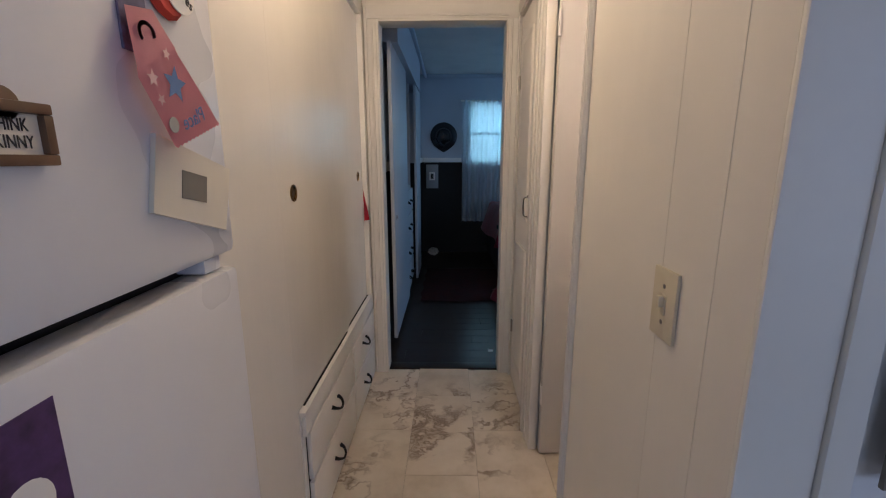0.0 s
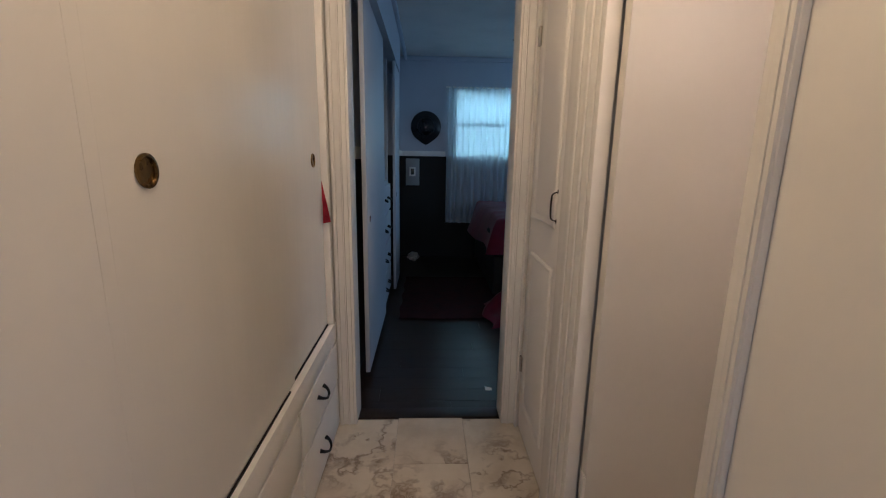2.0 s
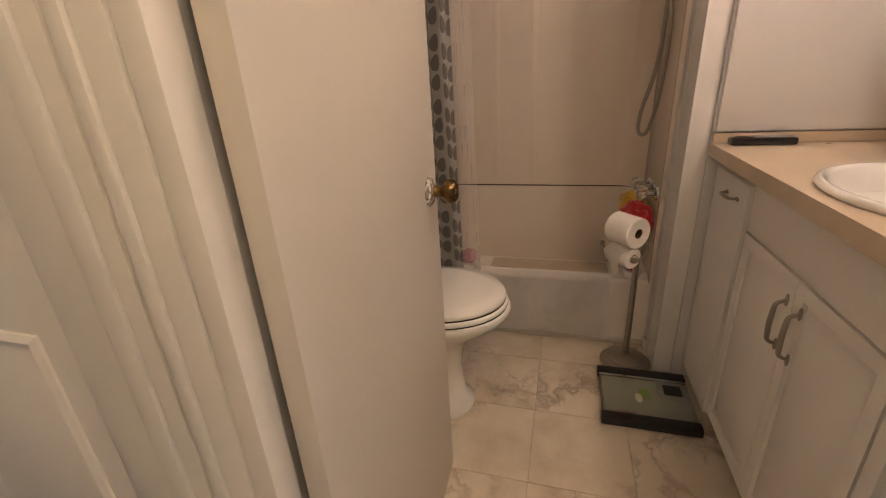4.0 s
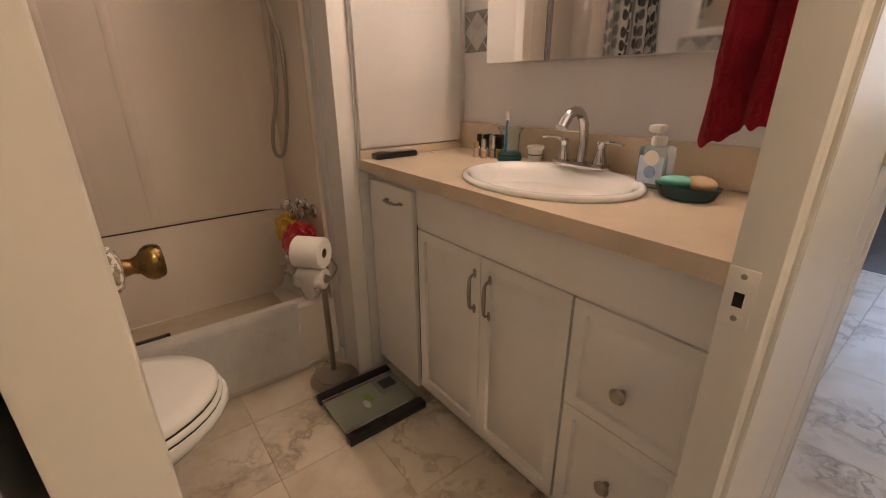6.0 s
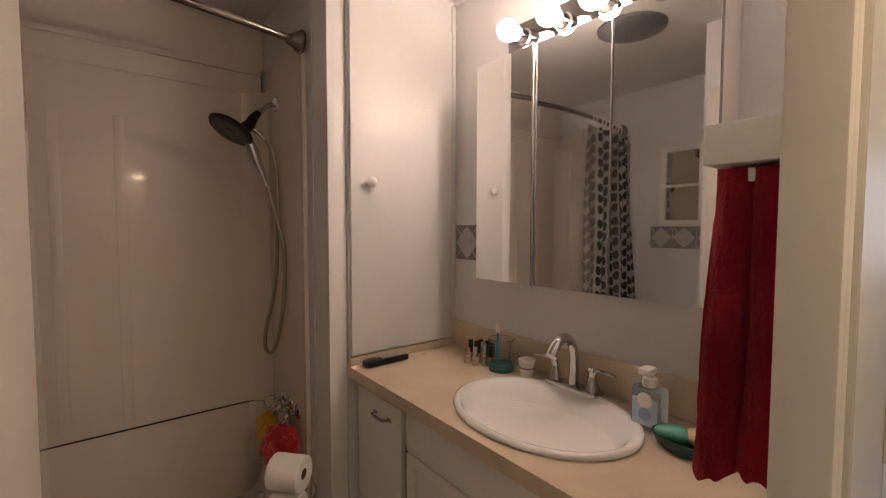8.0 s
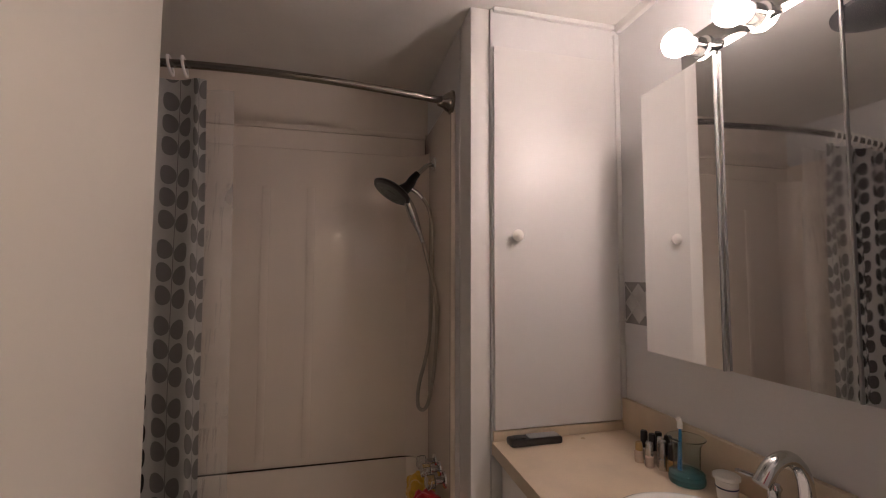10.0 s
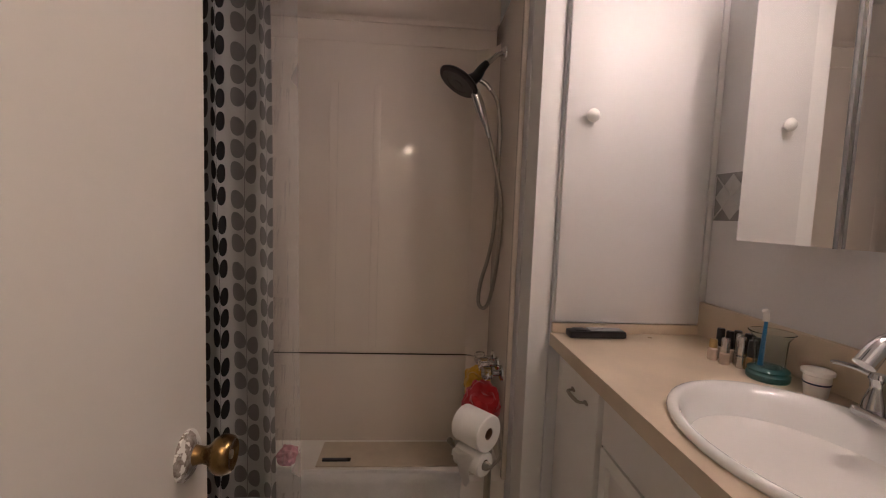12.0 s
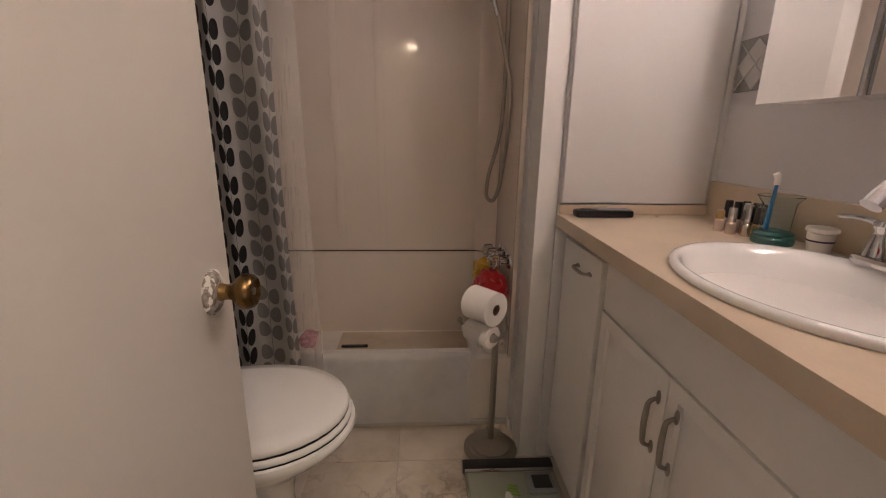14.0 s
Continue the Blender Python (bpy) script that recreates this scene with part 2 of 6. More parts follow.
def tube(points, radius, steps=10, curve=8, bm=None, flat=1.0):
    made = bm or bmesh.new()
    line = smooth_path(points, curve) if curve else [Vector(q) for q in points]
    rings, side = [], None
    for n, q in enumerate(line):
        ahead = (line[min(n + 1, len(line) - 1)] - line[max(n - 1, 0)]).normalized()
        if side is None:
            side = ahead.orthogonal().normalized()
        side = (side - ahead * side.dot(ahead)).normalized()
        up = ahead.cross(side)
        r = radius(n / (len(line) - 1)) if callable(radius) else radius
        rings.append([made.verts.new(q + r * (math.cos(a) * side + flat * math.sin(a) * up)) for a in (2 * math.pi * k / steps for k in range(steps))])
    for a, b in zip(rings, rings[1:]):
        for k in range(steps):
            made.faces.new((a[k], a[(k + 1) % steps], b[(k + 1) % steps], b[k]))
    made.faces.new(list(reversed(rings[0])))
    made.faces.new(rings[-1])
    bmesh.ops.recalc_face_normals(made, faces=made.faces)
    return made


def ball(at, r, scale=(1, 1, 1), bm=None, cuts=16):
    made = bm or bmesh.new()
    a = bmesh.ops.create_uvsphere(made, u_segments=cuts, v_segments=cuts // 2 + 2, radius=r)["verts"]
    bmesh.ops.scale(made, vec=scale, verts=a)
    bmesh.ops.translate(made, vec=at, verts=a)
    return made


def sheet(u_count, v_count, where, thick=0.0, uv=None):
    """A grid of points where(u, v), u and v from 0 to 1, with a thickness."""
    made = bmesh.new()
    rows = [[made.verts.new(where(u / u_count, v / v_count)) for u in range(u_count + 1)] for v in range(v_count + 1)]
    for v in range(v_count):
        for u in range(u_count):
            made.faces.new((rows[v][u], rows[v][u + 1], rows[v + 1][u + 1], rows[v + 1][u]))
    if uv:
        layer = made.loops.layers.uv.new("cloth")
        index = {vert: (u / u_count * uv[0], v / v_count * uv[1]) for v, row in enumerate(rows) for u, vert in enumerate(row)}
        for f in made.faces:
            for loop in f.loops:
                loop[layer].uv = index[loop.vert]
    if thick:
        bmesh.ops.solidify(made, geom=made.faces[:], thickness=thick)
    return made


def turned(bm, at, degrees, axis="Z"):
    bmesh.ops.rotate(bm, cent=at, matrix=Matrix.Rotation(radians(degrees), 3, axis), verts=bm.verts)
    return bm


def root_of(ob):
    while ob.parent:
        ob = ob.parent
    return ob


def thing(name, at, label, category, group="", kind=""):
    ob = new(name)
    ob.location = at
    ob.empty_display_size = 0.05
    return tagged(ob, label, category, group, kind)


def part(name, bm, material, parent, label="", sharp=38):
    """One mesh object under a thing or under a part; the bmesh is in world metres."""
    me = bpy.data.meshes.new(name)
    if parent is not None:
        bmesh.ops.translate(bm, vec=-root_of(parent).location, verts=bm.verts)
    bm.to_mesh(me)
    bm.free()
    me.materials.append(material)
    for f in me.polygons:
        f.use_smooth = True
    me.set_sharp_from_angle(angle=radians(sharp))
    ob = new(name, me)
    if parent is not None:
        ob.parent = parent
    if label:
        ob["label"] = label
    return ob


def single(name, bm, material, label, category, group="", kind="", sharp=38):
    """A thing that is one mesh, in world metres, with its origin at the middle of its base."""
    lo = Vector([min(v.co[n] for v in bm.verts) for n in range(3)])
    hi = Vector([max(v.co[n] for v in bm.verts) for n in range(3)])
    base = Vector(((lo.x + hi.x) / 2, (lo.y + hi.y) / 2, lo.z))
    bmesh.ops.translate(bm, vec=-base, verts=bm.verts)
    ob = part(name, bm, material, None, "", sharp)
    ob.location = base
    return tagged(ob, label, category, group, kind)


def structure(name, bm, material, label=""):
    return tagged(part(name, bm, material, None), label, "", "", "structure")


def boxes(*rows, bevel=0.0):
    bm = bmesh.new()
    for r in rows:
        box(*r, bevel=bevel, bm=bm)
    return bm

# ---- the large structure ----
GROOVE = surface("groove_paint", (0.73, 0.69, 0.62), 0.6, var=0.05)
CEILING = 2.30
NORTH = 3.15      # bathroom's north wall
SOUTH = 1.215     # bathroom's south wall
HALLX = 0.838     # hall side of the wall between hall and bathroom
BATHX = 0.872     # bathroom side of it
FAR = 6.65        # bedroom's window wall

structure("floor", boxes((-0.9, 3.6, -3.7, 3.2, -0.12, -0.006)), GROUT, "grey-beige cement under marbled floor tiles")
structure("bedroom_floor", boxes((-0.75, 3.4, 3.2, 6.8, -0.12, -0.006)), DARK, "dark subfloor under wood planks")
structure("ceiling", boxes((-0.9, 3.6, -3.7, 3.2, CEILING, CEILING + 0.1)), CEIL, "off-white painted ceiling")
structure("bedroom_ceiling", boxes((-0.75, 3.4, 3.2, 6.8, 2.38, 2.48)), CEIL, "white textured bedroom ceiling")

# hall: right wall with the doorways of bathroom and linen closet
structure("wall_hall_right", boxes((HALLX, BATHX, 1.195, 1.87, 0, CEILING), (0.855, 0.89, 2.472, 2.69, 0, CEILING), (0.855, 0.89, 3.13, 3.17, 0, CEILING),
    (HALLX, BATHX, 1.87, 2.472, 2.03, CEILING), (0.855, 0.89, 2.69, 3.13, 2.02, CEILING)), PANEL, "cream-painted panelled hall wall")
structure("wall_hall_left", boxes((-0.6, -0.03, 1.46, 3.17, 2.12, CEILING), (-0.66, -0.60, 0.6, 3.17, 0, CEILING)), PANEL, "cream-painted wall over built-in closet")
structure("wall_hall_end", boxes((-0.66, 0.10, 3.17, 3.27, 0, CEILING), (0.80, 2.9, 3.17, 3.27, 0, CEILING), (0.10, 0.80, 3.17, 3.27, 2.02, CEILING)), PANEL, "cream-painted wall round the bedroom doorway")
structure("wall_bath_south", boxes((BATHX, 2.9, 1.195, SOUTH, 0, CEILING)), BATHWALL, "pale grey painted bathroom wall")
structure("wall_bath_north", boxes((1.55, 2.95, NORTH, 3.169, 0, CEILING)), BATHWALL, "pale grey painted bathroom wall")
structure("wall_linen_side", boxes((BATHX, 1.55, 2.47, 2.50, 0, CEILING), (1.52, 1.55, 2.50, NORTH, 0, CEILING)), BATHWALL, "pale painted side of the linen closet")
structure("wall_bath_inner", boxes((BATHX, BATHX + 0.004, SOUTH, 1.870, 0, CEILING), (BATHX, BATHX + 0.004, 1.870, 2.47, 2.031, CEILING)), BATHWALL, "pale grey painted wall beside the doorway")
structure("wall_tub_back", boxes((2.87, 2.95, SOUTH, 3.169, 0, CEILING)), BATHWALL, "painted wall behind the tub surround")
structure("wall_tub_end", boxes((2.25, 2.87, 1.70, 1.765, 0, CEILING)), BATHWALL, "wall between tub and linen cupboard")

# rest of the kitchen and living space behind the start
structure("wall_living_south", boxes((-0.9, -0.4, -3.7, -3.6, 0, CEILING), (1.2, 3.6, -3.7, -3.6, 0, CEILING), (-0.4, 1.2, -3.7, -3.6, 0, 0.95), (-0.4, 1.2, -3.7, -3.6, 2.05, CEILING)), PANEL)
structure("wall_living_west", boxes((-0.9, -0.8, -3.6, 0.6, 0, CEILING), (-0.9, -0.66, 0.55, 0.6, 0, CEILING)), PANEL)
structure("wall_living_east", boxes((3.45, 3.55, -3.6, -2.25, 0, CEILING), (3.45, 3.55, -0.95, 1.2, 0, CEILING), (3.45, 3.55, -2.25, -0.95, 0, 1.0), (3.45, 3.55, -2.25, -0.95, 2.0, CEILING), (2.9, 3.45, 1.17, 1.215, 0, CEILING)), PANEL)

# bedroom shell
WX0, WX1, WZ0, WZ1 = 0.74, 1.75, 1.22, 2.06
structure("wall_bedroom_far", boxes((-0.75, WX0, FAR, FAR + 0.1, 1.25, 2.4), (WX1, 3.4, FAR, FAR + 0.1, 1.25, 2.4), (WX0, WX1, FAR, FAR + 0.1, WZ1, 2.4)), BEDWALL, "blue-grey painted upper bedroom wall")
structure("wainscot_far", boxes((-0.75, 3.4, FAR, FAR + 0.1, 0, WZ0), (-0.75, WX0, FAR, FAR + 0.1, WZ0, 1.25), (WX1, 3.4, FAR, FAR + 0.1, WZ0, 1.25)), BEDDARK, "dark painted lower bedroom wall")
structure("wall_bedroom_left", boxes((-0.05, 0.045, 3.272, 3.95, 1.25, 2.02), (-0.05, 0.10, 5.75, FAR, 1.25, 2.4), (-0.75, -0.65, 3.27, FAR, 0, 2.4)), BEDWALL, "blue-grey painted bedroom wall")
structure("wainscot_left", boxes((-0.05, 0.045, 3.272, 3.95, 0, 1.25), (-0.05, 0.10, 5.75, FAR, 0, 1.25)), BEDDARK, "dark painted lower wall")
structure("wall_bedroom_right", boxes((3.3, 3.4, 3.27, 4.45, 0, 2.4), (3.3, 3.4, 5.55, FAR, 0, 2.4), (3.3, 3.4, 4.45, 5.55, 0, 1.1), (3.3, 3.4, 4.45, 5.55, 2.0, 2.4)), BEDWALL)
structure("wall_bedroom_near", boxes((0.83, 3.3, 3.27, 3.29, 1.25, 2.4), (0.83, 3.3, 3.27, 3.29, 0, 1.25)), BEDWALL)
structure("closet_header", boxes((-0.05, 0.16, 3.62, 5.75, 2.02, 2.38), (-0.05, 0.155, 3.27, 3.62, 2.12, 2.38)), BEDWALL, "blue-grey painted header over closet doors")
structure("chair_rail", boxes((0.10, 0.65, FAR - 0.03, FAR, 1.25, 1.31), (1.8, 3.3, FAR - 0.03, FAR, 1.25, 1.31), (0.045, 0.068, 3.29, 3.94, 1.215, 1.28), (0.10, 0.13, 5.76, FAR - 0.03, 1.25, 1.31), bevel=0.006), WHITE, "white moulded chair rail")
structure("crown_trim", boxes((0.16, 3.3, FAR - 0.04, FAR, 2.33, 2.38), (0.155, 0.19, 3.28, FAR - 0.04, 2.33, 2.38), bevel=0.01), BEDWALL, "painted crown moulding")


def casing(name, rows, label="cream painted door casing"):
    ob = thing(name, (rows[0][0], rows[0][2], 0), label, "", "", "structure")
    for r in rows:
        part("board", box(*r, bevel=0.004), TRIM, ob)
    return ob


# casings: a flat board with a raised outer bead
def doorway_casing(name, rows, beads):
    ob = casing(name, rows)
    for r in beads:
        part("bead", box(*r, bevel=0.005), TRIM, ob)
    return ob


doorway_casing("trim_bedroom_door",
    [(0.035, 0.10, 3.152, 3.17, 0, 2.02), (0.80, 0.858, 3.152, 3.17, 0, 2.02), (0.035, 0.858, 3.152, 3.17, 2.02, 2.085),
     (0.10, 0.112, 3.152, 3.285, 0, 2.02), (0.788, 0.80, 3.152, 3.285, 0, 2.02), (0.112, 0.788, 3.152, 3.285, 2.008, 2.02)],
    [(0.035, 0.052, 3.145, 3.153, 0, 2.085), (0.074, 0.082, 3.147, 3.153, 0, 2.02), (0.812, 0.822, 3.147, 3.153, 0, 2.02), (0.10, 0.80, 3.147, 3.153, 2.03, 2.04)])
structure("threshold_bedroom", boxes((0.112, 0.788, 3.20, 3.28, -0.005, 0.006), bevel=0.002), PLANK, "dark wood threshold")
doorway_casing("trim_bathroom_door",
    [(0.827, 0.838, 1.846, 1.878, 0, 2.09), (0.845, 0.855, 2.475, 2.535, 0, 2.09), (0.828, 0.838, 1.878, 2.475, 2.03, 2.09),
     (0.828, 0.8735, 1.872, 1.891, 0, 2.03), (0.847, 0.885, 2.4425, 2.474, 0, 2.03), (0.830, 0.874, 1.891, 2.455, 2.012, 2.029)],
    [(0.838, 0.846, 2.51, 2.53, 0, 2.085), (0.823, 0.8275, 1.849, 1.860, 0, 2.085)])
doorway_casing("trim_linen_door",
    [(0.843, 0.855, 2.54, 2.60, 0, 2.09), (0.850, 0.856, 2.60, 2.69, 0, 2.09), (0.847, 0.855, 3.12, 3.15, 0, 2.09), (0.847, 0.855, 2.69, 3.12, 2.03, 2.09)],
    [(0.836, 0.844, 2.565, 2.598, 0, 2.085)])
structure("corner_trim", boxes((0.8362, 0.935, 1.184, 1.1945, 0, CEILING), (0.935, 0.975, 1.176, 1.1945, 0, CEILING), bevel=0.0045), TRIM, "painted corner trim at the wall's end")
structure("baseboard", boxes((1.56, 2.1, NORTH - 0.012, NORTH, 0, 0.08), (2.258, 2.296, 1.766, 1.778, 0, 0.05), (0.828, HALLX, 1.20, 1.83, 0, 0.06), bevel=0.003), TRIM, "cream painted baseboard")
structure("panel_groove_strip", boxes(*[(HALLX - 0.0007, HALLX + 0.002, y - 0.0008, y + 0.0008, 0.07, CEILING) for y in (1.275, 1.41)]), GROOVE, "fine grooves of the wall panelling")
structure("ceiling_trim", boxes((1.0, 2.1, SOUTH, SOUTH + 0.02, 2.27, CEILING), (2.10, 2.115, SOUTH + 0.02, 1.69, 2.284, CEILING), (2.105, 2.118, SOUTH + 0.001, SOUTH + 0.02, 0.93, 2.27), bevel=0.004), BATHTRIM, "white trim in the wall corner")

# pilaster at the end of the tub wall
structure("pilaster", boxes((2.125, 2.25, 1.698, 1.763, 0, CEILING), bevel=0.003), BATHTRIM, "white-painted end post of the tub wall")
structure("recess_strip", boxes((2.119, 2.166, 1.66, 1.697, 0, 0.926)), BATHWALL, "grey filler strip")

# ---- tub and surround ----
tub = thing("bathtub", (2.6, 2.45, 0), "almond enamel alcove bathtub with a low apron", "bathtub")


def tub_shell():
    bm = bmesh.new()
    x0, x1, y0, y1 = 2.31, 2.868, 1.767, 3.148
    loops = []
    for dx, dxb, dy, z in ((0, 0, 0, 0.02), (0, 0, 0, 0.288), (0.012, 0, 0.0, 0.303), (0.058, 0.03, 0.010, 0.305), (0.078, 0.05, 0.014, 0.288), (0.105, 0.064, 0.03, 0.19), (0.135, 0.068, 0.05, 0.172)):
        a0, a1, b0, b1 = x0 + dx, x1 - dxb, y0 + dy, y1 - dy
        c = 0.002 if dy == 0 else 0.06
        pts = []
        for cx, cy, s in ((a0 + c, b0 + c, 180), (a1 - c, b0 + c, 270), (a1 - c, b1 - c, 0), (a0 + c, b1 - c, 90)):
            for k in range(6):
                t = radians(s + 90 * k / 5)
                pts.append(bm.verts.new((cx + c * math.cos(t), cy + c * math.sin(t), z)))
        loops.append(pts)
    for a, b in zip(loops, loops[1:]):
        for k in range(len(a)):
            bm.faces.new((a[k], a[(k + 1) % len(a)], b[(k + 1) % len(a)], b[k]))
    bm.faces.new(loops[-1])
    bmesh.ops.recalc_face_normals(bm, faces=bm.faces)
    return bm


part("basin", tub_shell(), TUB, tub)
part("foot_strip", box(2.297, 2.309, 1.77, 3.14, 0, 0.022, 0.003), TRIM, tub, "caulked quarter-round strip at the floor")
CAULK = surface("brown_caulk", (0.055, 0.038, 0.024), 0.7, var=0.2, scale=20)
surround = thing("tub_surround", (2.86, 2.45, 0.30), "glossy beige moulded tub surround panels", "surround", kind="structure")
part("back_panel", boxes((2.803, 2.868, 1.778, 3.148, 0.5897, 1.972), bevel=0.004), SURROUND, surround)
part("lower_back_panel", boxes((2.800, 2.868, 1.778, 3.148, 0.165, 0.5845), bevel=0.004), SURROUND, surround)
part("upper_back_panel", boxes((2.806, 2.868, 1.778, 3.148, 1.9725, 2.06), (2.799, 2.868, 1.778, 3.148, 2.06, 2.085), bevel=0.004), SURROUND, surround)
part("seam", box(2.7993, 2.812, 1.79, 3.14, 0.5855, 0.5886), CAULK, surround, "dark caulk line between the panels")
part("end_panel", boxes((2.315, 2.853, 1.766, 1.776, 0.30, 2.07), bevel=0.003), SURROUND, surround)
part("edge_flange", boxes((2.296, 2.318, 1.766, 1.783, 0.30, 2.02), bevel=0.004), SURROUND, surround)
part("north_panel", boxes((2.315, 2.853, 3.136, 3.148, 0.30, 2.07), bevel=0.003), SURROUND, surround)
part("ridge", boxes(*[(2.8013, 2.8035, y, y + 0.035, 0.62, 1.80) for y in (2.28, 2.468, 2.80)], bevel=0.0021), SURROUND, surround)


def cove(cx, cy, r, sx, sy, z0, z1):
    """A moulded inside corner: a concave quarter round, its centre at (cx, cy)."""
    bm = bmesh.new()
    plan = [(cx + r * sx, cy + r * sy)] + [(cx + sx * r * math.sin(a), cy + sy * r * math.cos(a)) for a in (math.pi / 2 * k / 12 for k in range(13))]
    lo, hi = ([bm.verts.new((x, y, z)) for x, y in plan] for z in (z0, z1))
    for k in range(len(plan)):
        q = (k + 1) % len(plan)
        bm.faces.new((lo[k], lo[q], hi[q], hi[k]))
    bm.faces.new(lo)
    bm.faces.new(list(reversed(hi)))
    bmesh.ops.recalc_face_normals(bm, faces=bm.faces)
    return bm


for cy, sy in ((1.887, -1), (3.025, 1)):
    part("corner_cove", cove(2.692, cy, 0.1135, 1, sy, 0.5897, 1.972), SURROUND, surround)
    part("corner_cove", cove(2.692, cy, 0.1115, 1, sy, 0.30, 0.5845), SURROUND, surround)
structure("tub_upper_wall", boxes((2.810, 2.869, 1.766, 3.148, 2.0855, CEILING)), SURROUND, "beige wall above the surround")

# ---- vanity ----
FACE = 1.67


def cabinet_unit(name, x0, x1, label):
    ob = thing(name, ((x0 + x1) / 2, 1.45, 0), label, "cabinet", "vanity cabinets")
    part("body", boxes((x0, x1, SOUTH + 0.004, FACE - 0.02, 0.10, 0.855)), WHITE, ob)
    # black sheet puts shade into the slits between the fronts
    part("shadow_gap", boxes((x0 + 0.002, x1 - 0.002, FACE - 0.0199, FACE - 0.0186, 0.105, 0.712)), DARK, ob, "black sheet painting the shade behind the fronts")
    part("toe_kick", boxes((x0, x1, SOUTH + 0.004, FACE - 0.07, 0.0, 0.10)), WHITE, ob)
    return ob


def raised_panel(x0, x1, z0, z1, y=FACE, frame_w=0.05, flip=1):
    """A moulded door facing +y: a slab with a grooved raised field."""
    bm = box(x0, x1, y - 0.018, y, z0, z1)
    bm.faces.ensure_lookup_table()
    front = max(bm.faces, key=lambda f: f.calc_center_median().y)
    f = bmesh.ops.inset_region(bm, faces=[front], thickness=0.004, depth=0.0)
    f = bmesh.ops.inset_region(bm, faces=[front], thickness=frame_w - 0.01, depth=0.0)
    f = bmesh.ops.inset_region(bm, faces=[front], thickness=0.005, depth=-0.009)
    f = bmesh.ops.inset_region(bm, faces=[front], thickness=0.005, depth=0.0)
    f = bmesh.ops.inset_region(bm, faces=[front], thickness=0.018, depth=0.0085)
    return bm


def arch_pull(at, length, along="z", out=(0, 1, 0), r=0.006):
    """A bow handle with two feet."""
    at, o = Vector(at), Vector(out)
    d = Vector({"z": (0, 0, 1), "x": (1, 0, 0), "y": (0, 1, 0)}[along])
    h = length / 2
    bm = tube([at - d * h * 0.84, at - d * h * 0.80 + o * 0.010, at - d * h * 0.68 + o * 0.019, at - d * h * 0.4 + o * 0.021, at + o * 0.022, at + d * h * 0.4 + o * 0.021, at + d * h * 0.68 + o * 0.019, at + d * h * 0.80 + o * 0.010, at + d * h * 0.84], lambda t: r * (0.60 + 0.36 * math.sin(math.pi * t) ** 2), 10, 4)
    wide = [0.9 if abs(v) < 0.5 else 2.0 for v in d]
    flat = [0.45 if abs(v) > 0.5 else w for v, w in zip(o, wide)]
    for n in (-1, 1):
        ball(at + d * h * 0.86 * n + o * 0.001, r * 1.25, flat, bm, 10)
    return bm


narrow = cabinet_unit("vanity_cabinet", 1.806, 2.106, "narrow white vanity cabinet with a tall pull-out front")
front = part("pullout_front", box(1.825, 2.100, FACE - 0.018, FACE, 0.075, 0.825, 0.003), WHITE, narrow)
part("handle", arch_pull((1.935, FACE, 0.772), 0.10, "x", r=0.0055), NICKEL, front, "brushed nickel bow handle")
mid = cabinet_unit("vanity_cabinet", 1.204, 1.806, "white vanity sink cabinet with two raised-panel doors")
part("false_front", box(0.91, 1.803, FACE - 0.02, FACE - 0.004, 0.712, 0.850, 0.002), WHITE, mid)
d = part("door", raised_panel(1.500, 1.796, 0.11, 0.7095), WHITE, mid)
part("handle", arch_pull((1.522, FACE, 0.598), 0.128), NICKEL, d, "brushed nickel bow handle")
d = part("door", raised_panel(1.207, 1.4975, 0.11, 0.7095), WHITE, mid)
part("handle", arch_pull((1.462, FACE, 0.598), 0.128), NICKEL, d, "brushed nickel bow handle")
draw = cabinet_unit("vanity_cabinet", 0.908, 1.204, "white vanity cabinet with raised-panel drawers")
for z0, z1, zk in ((0.4335, 0.7095, 0.546), (0.115, 0.431, 0.29)):
    d = part("drawer", raised_panel(0.912, 1.200, z0, z1), WHITE, draw)
    part("knob", lathe([(0.006, 0), (0.007, 0.012), (0.016, 0.018), (0.018, 0.024), (0.012, 0.031), (0.002, 0.033)], (1.064, FACE, zk), "y", 20), NICKEL, d, "brushed nickel knob")

SINK = (1.455, 1.478)


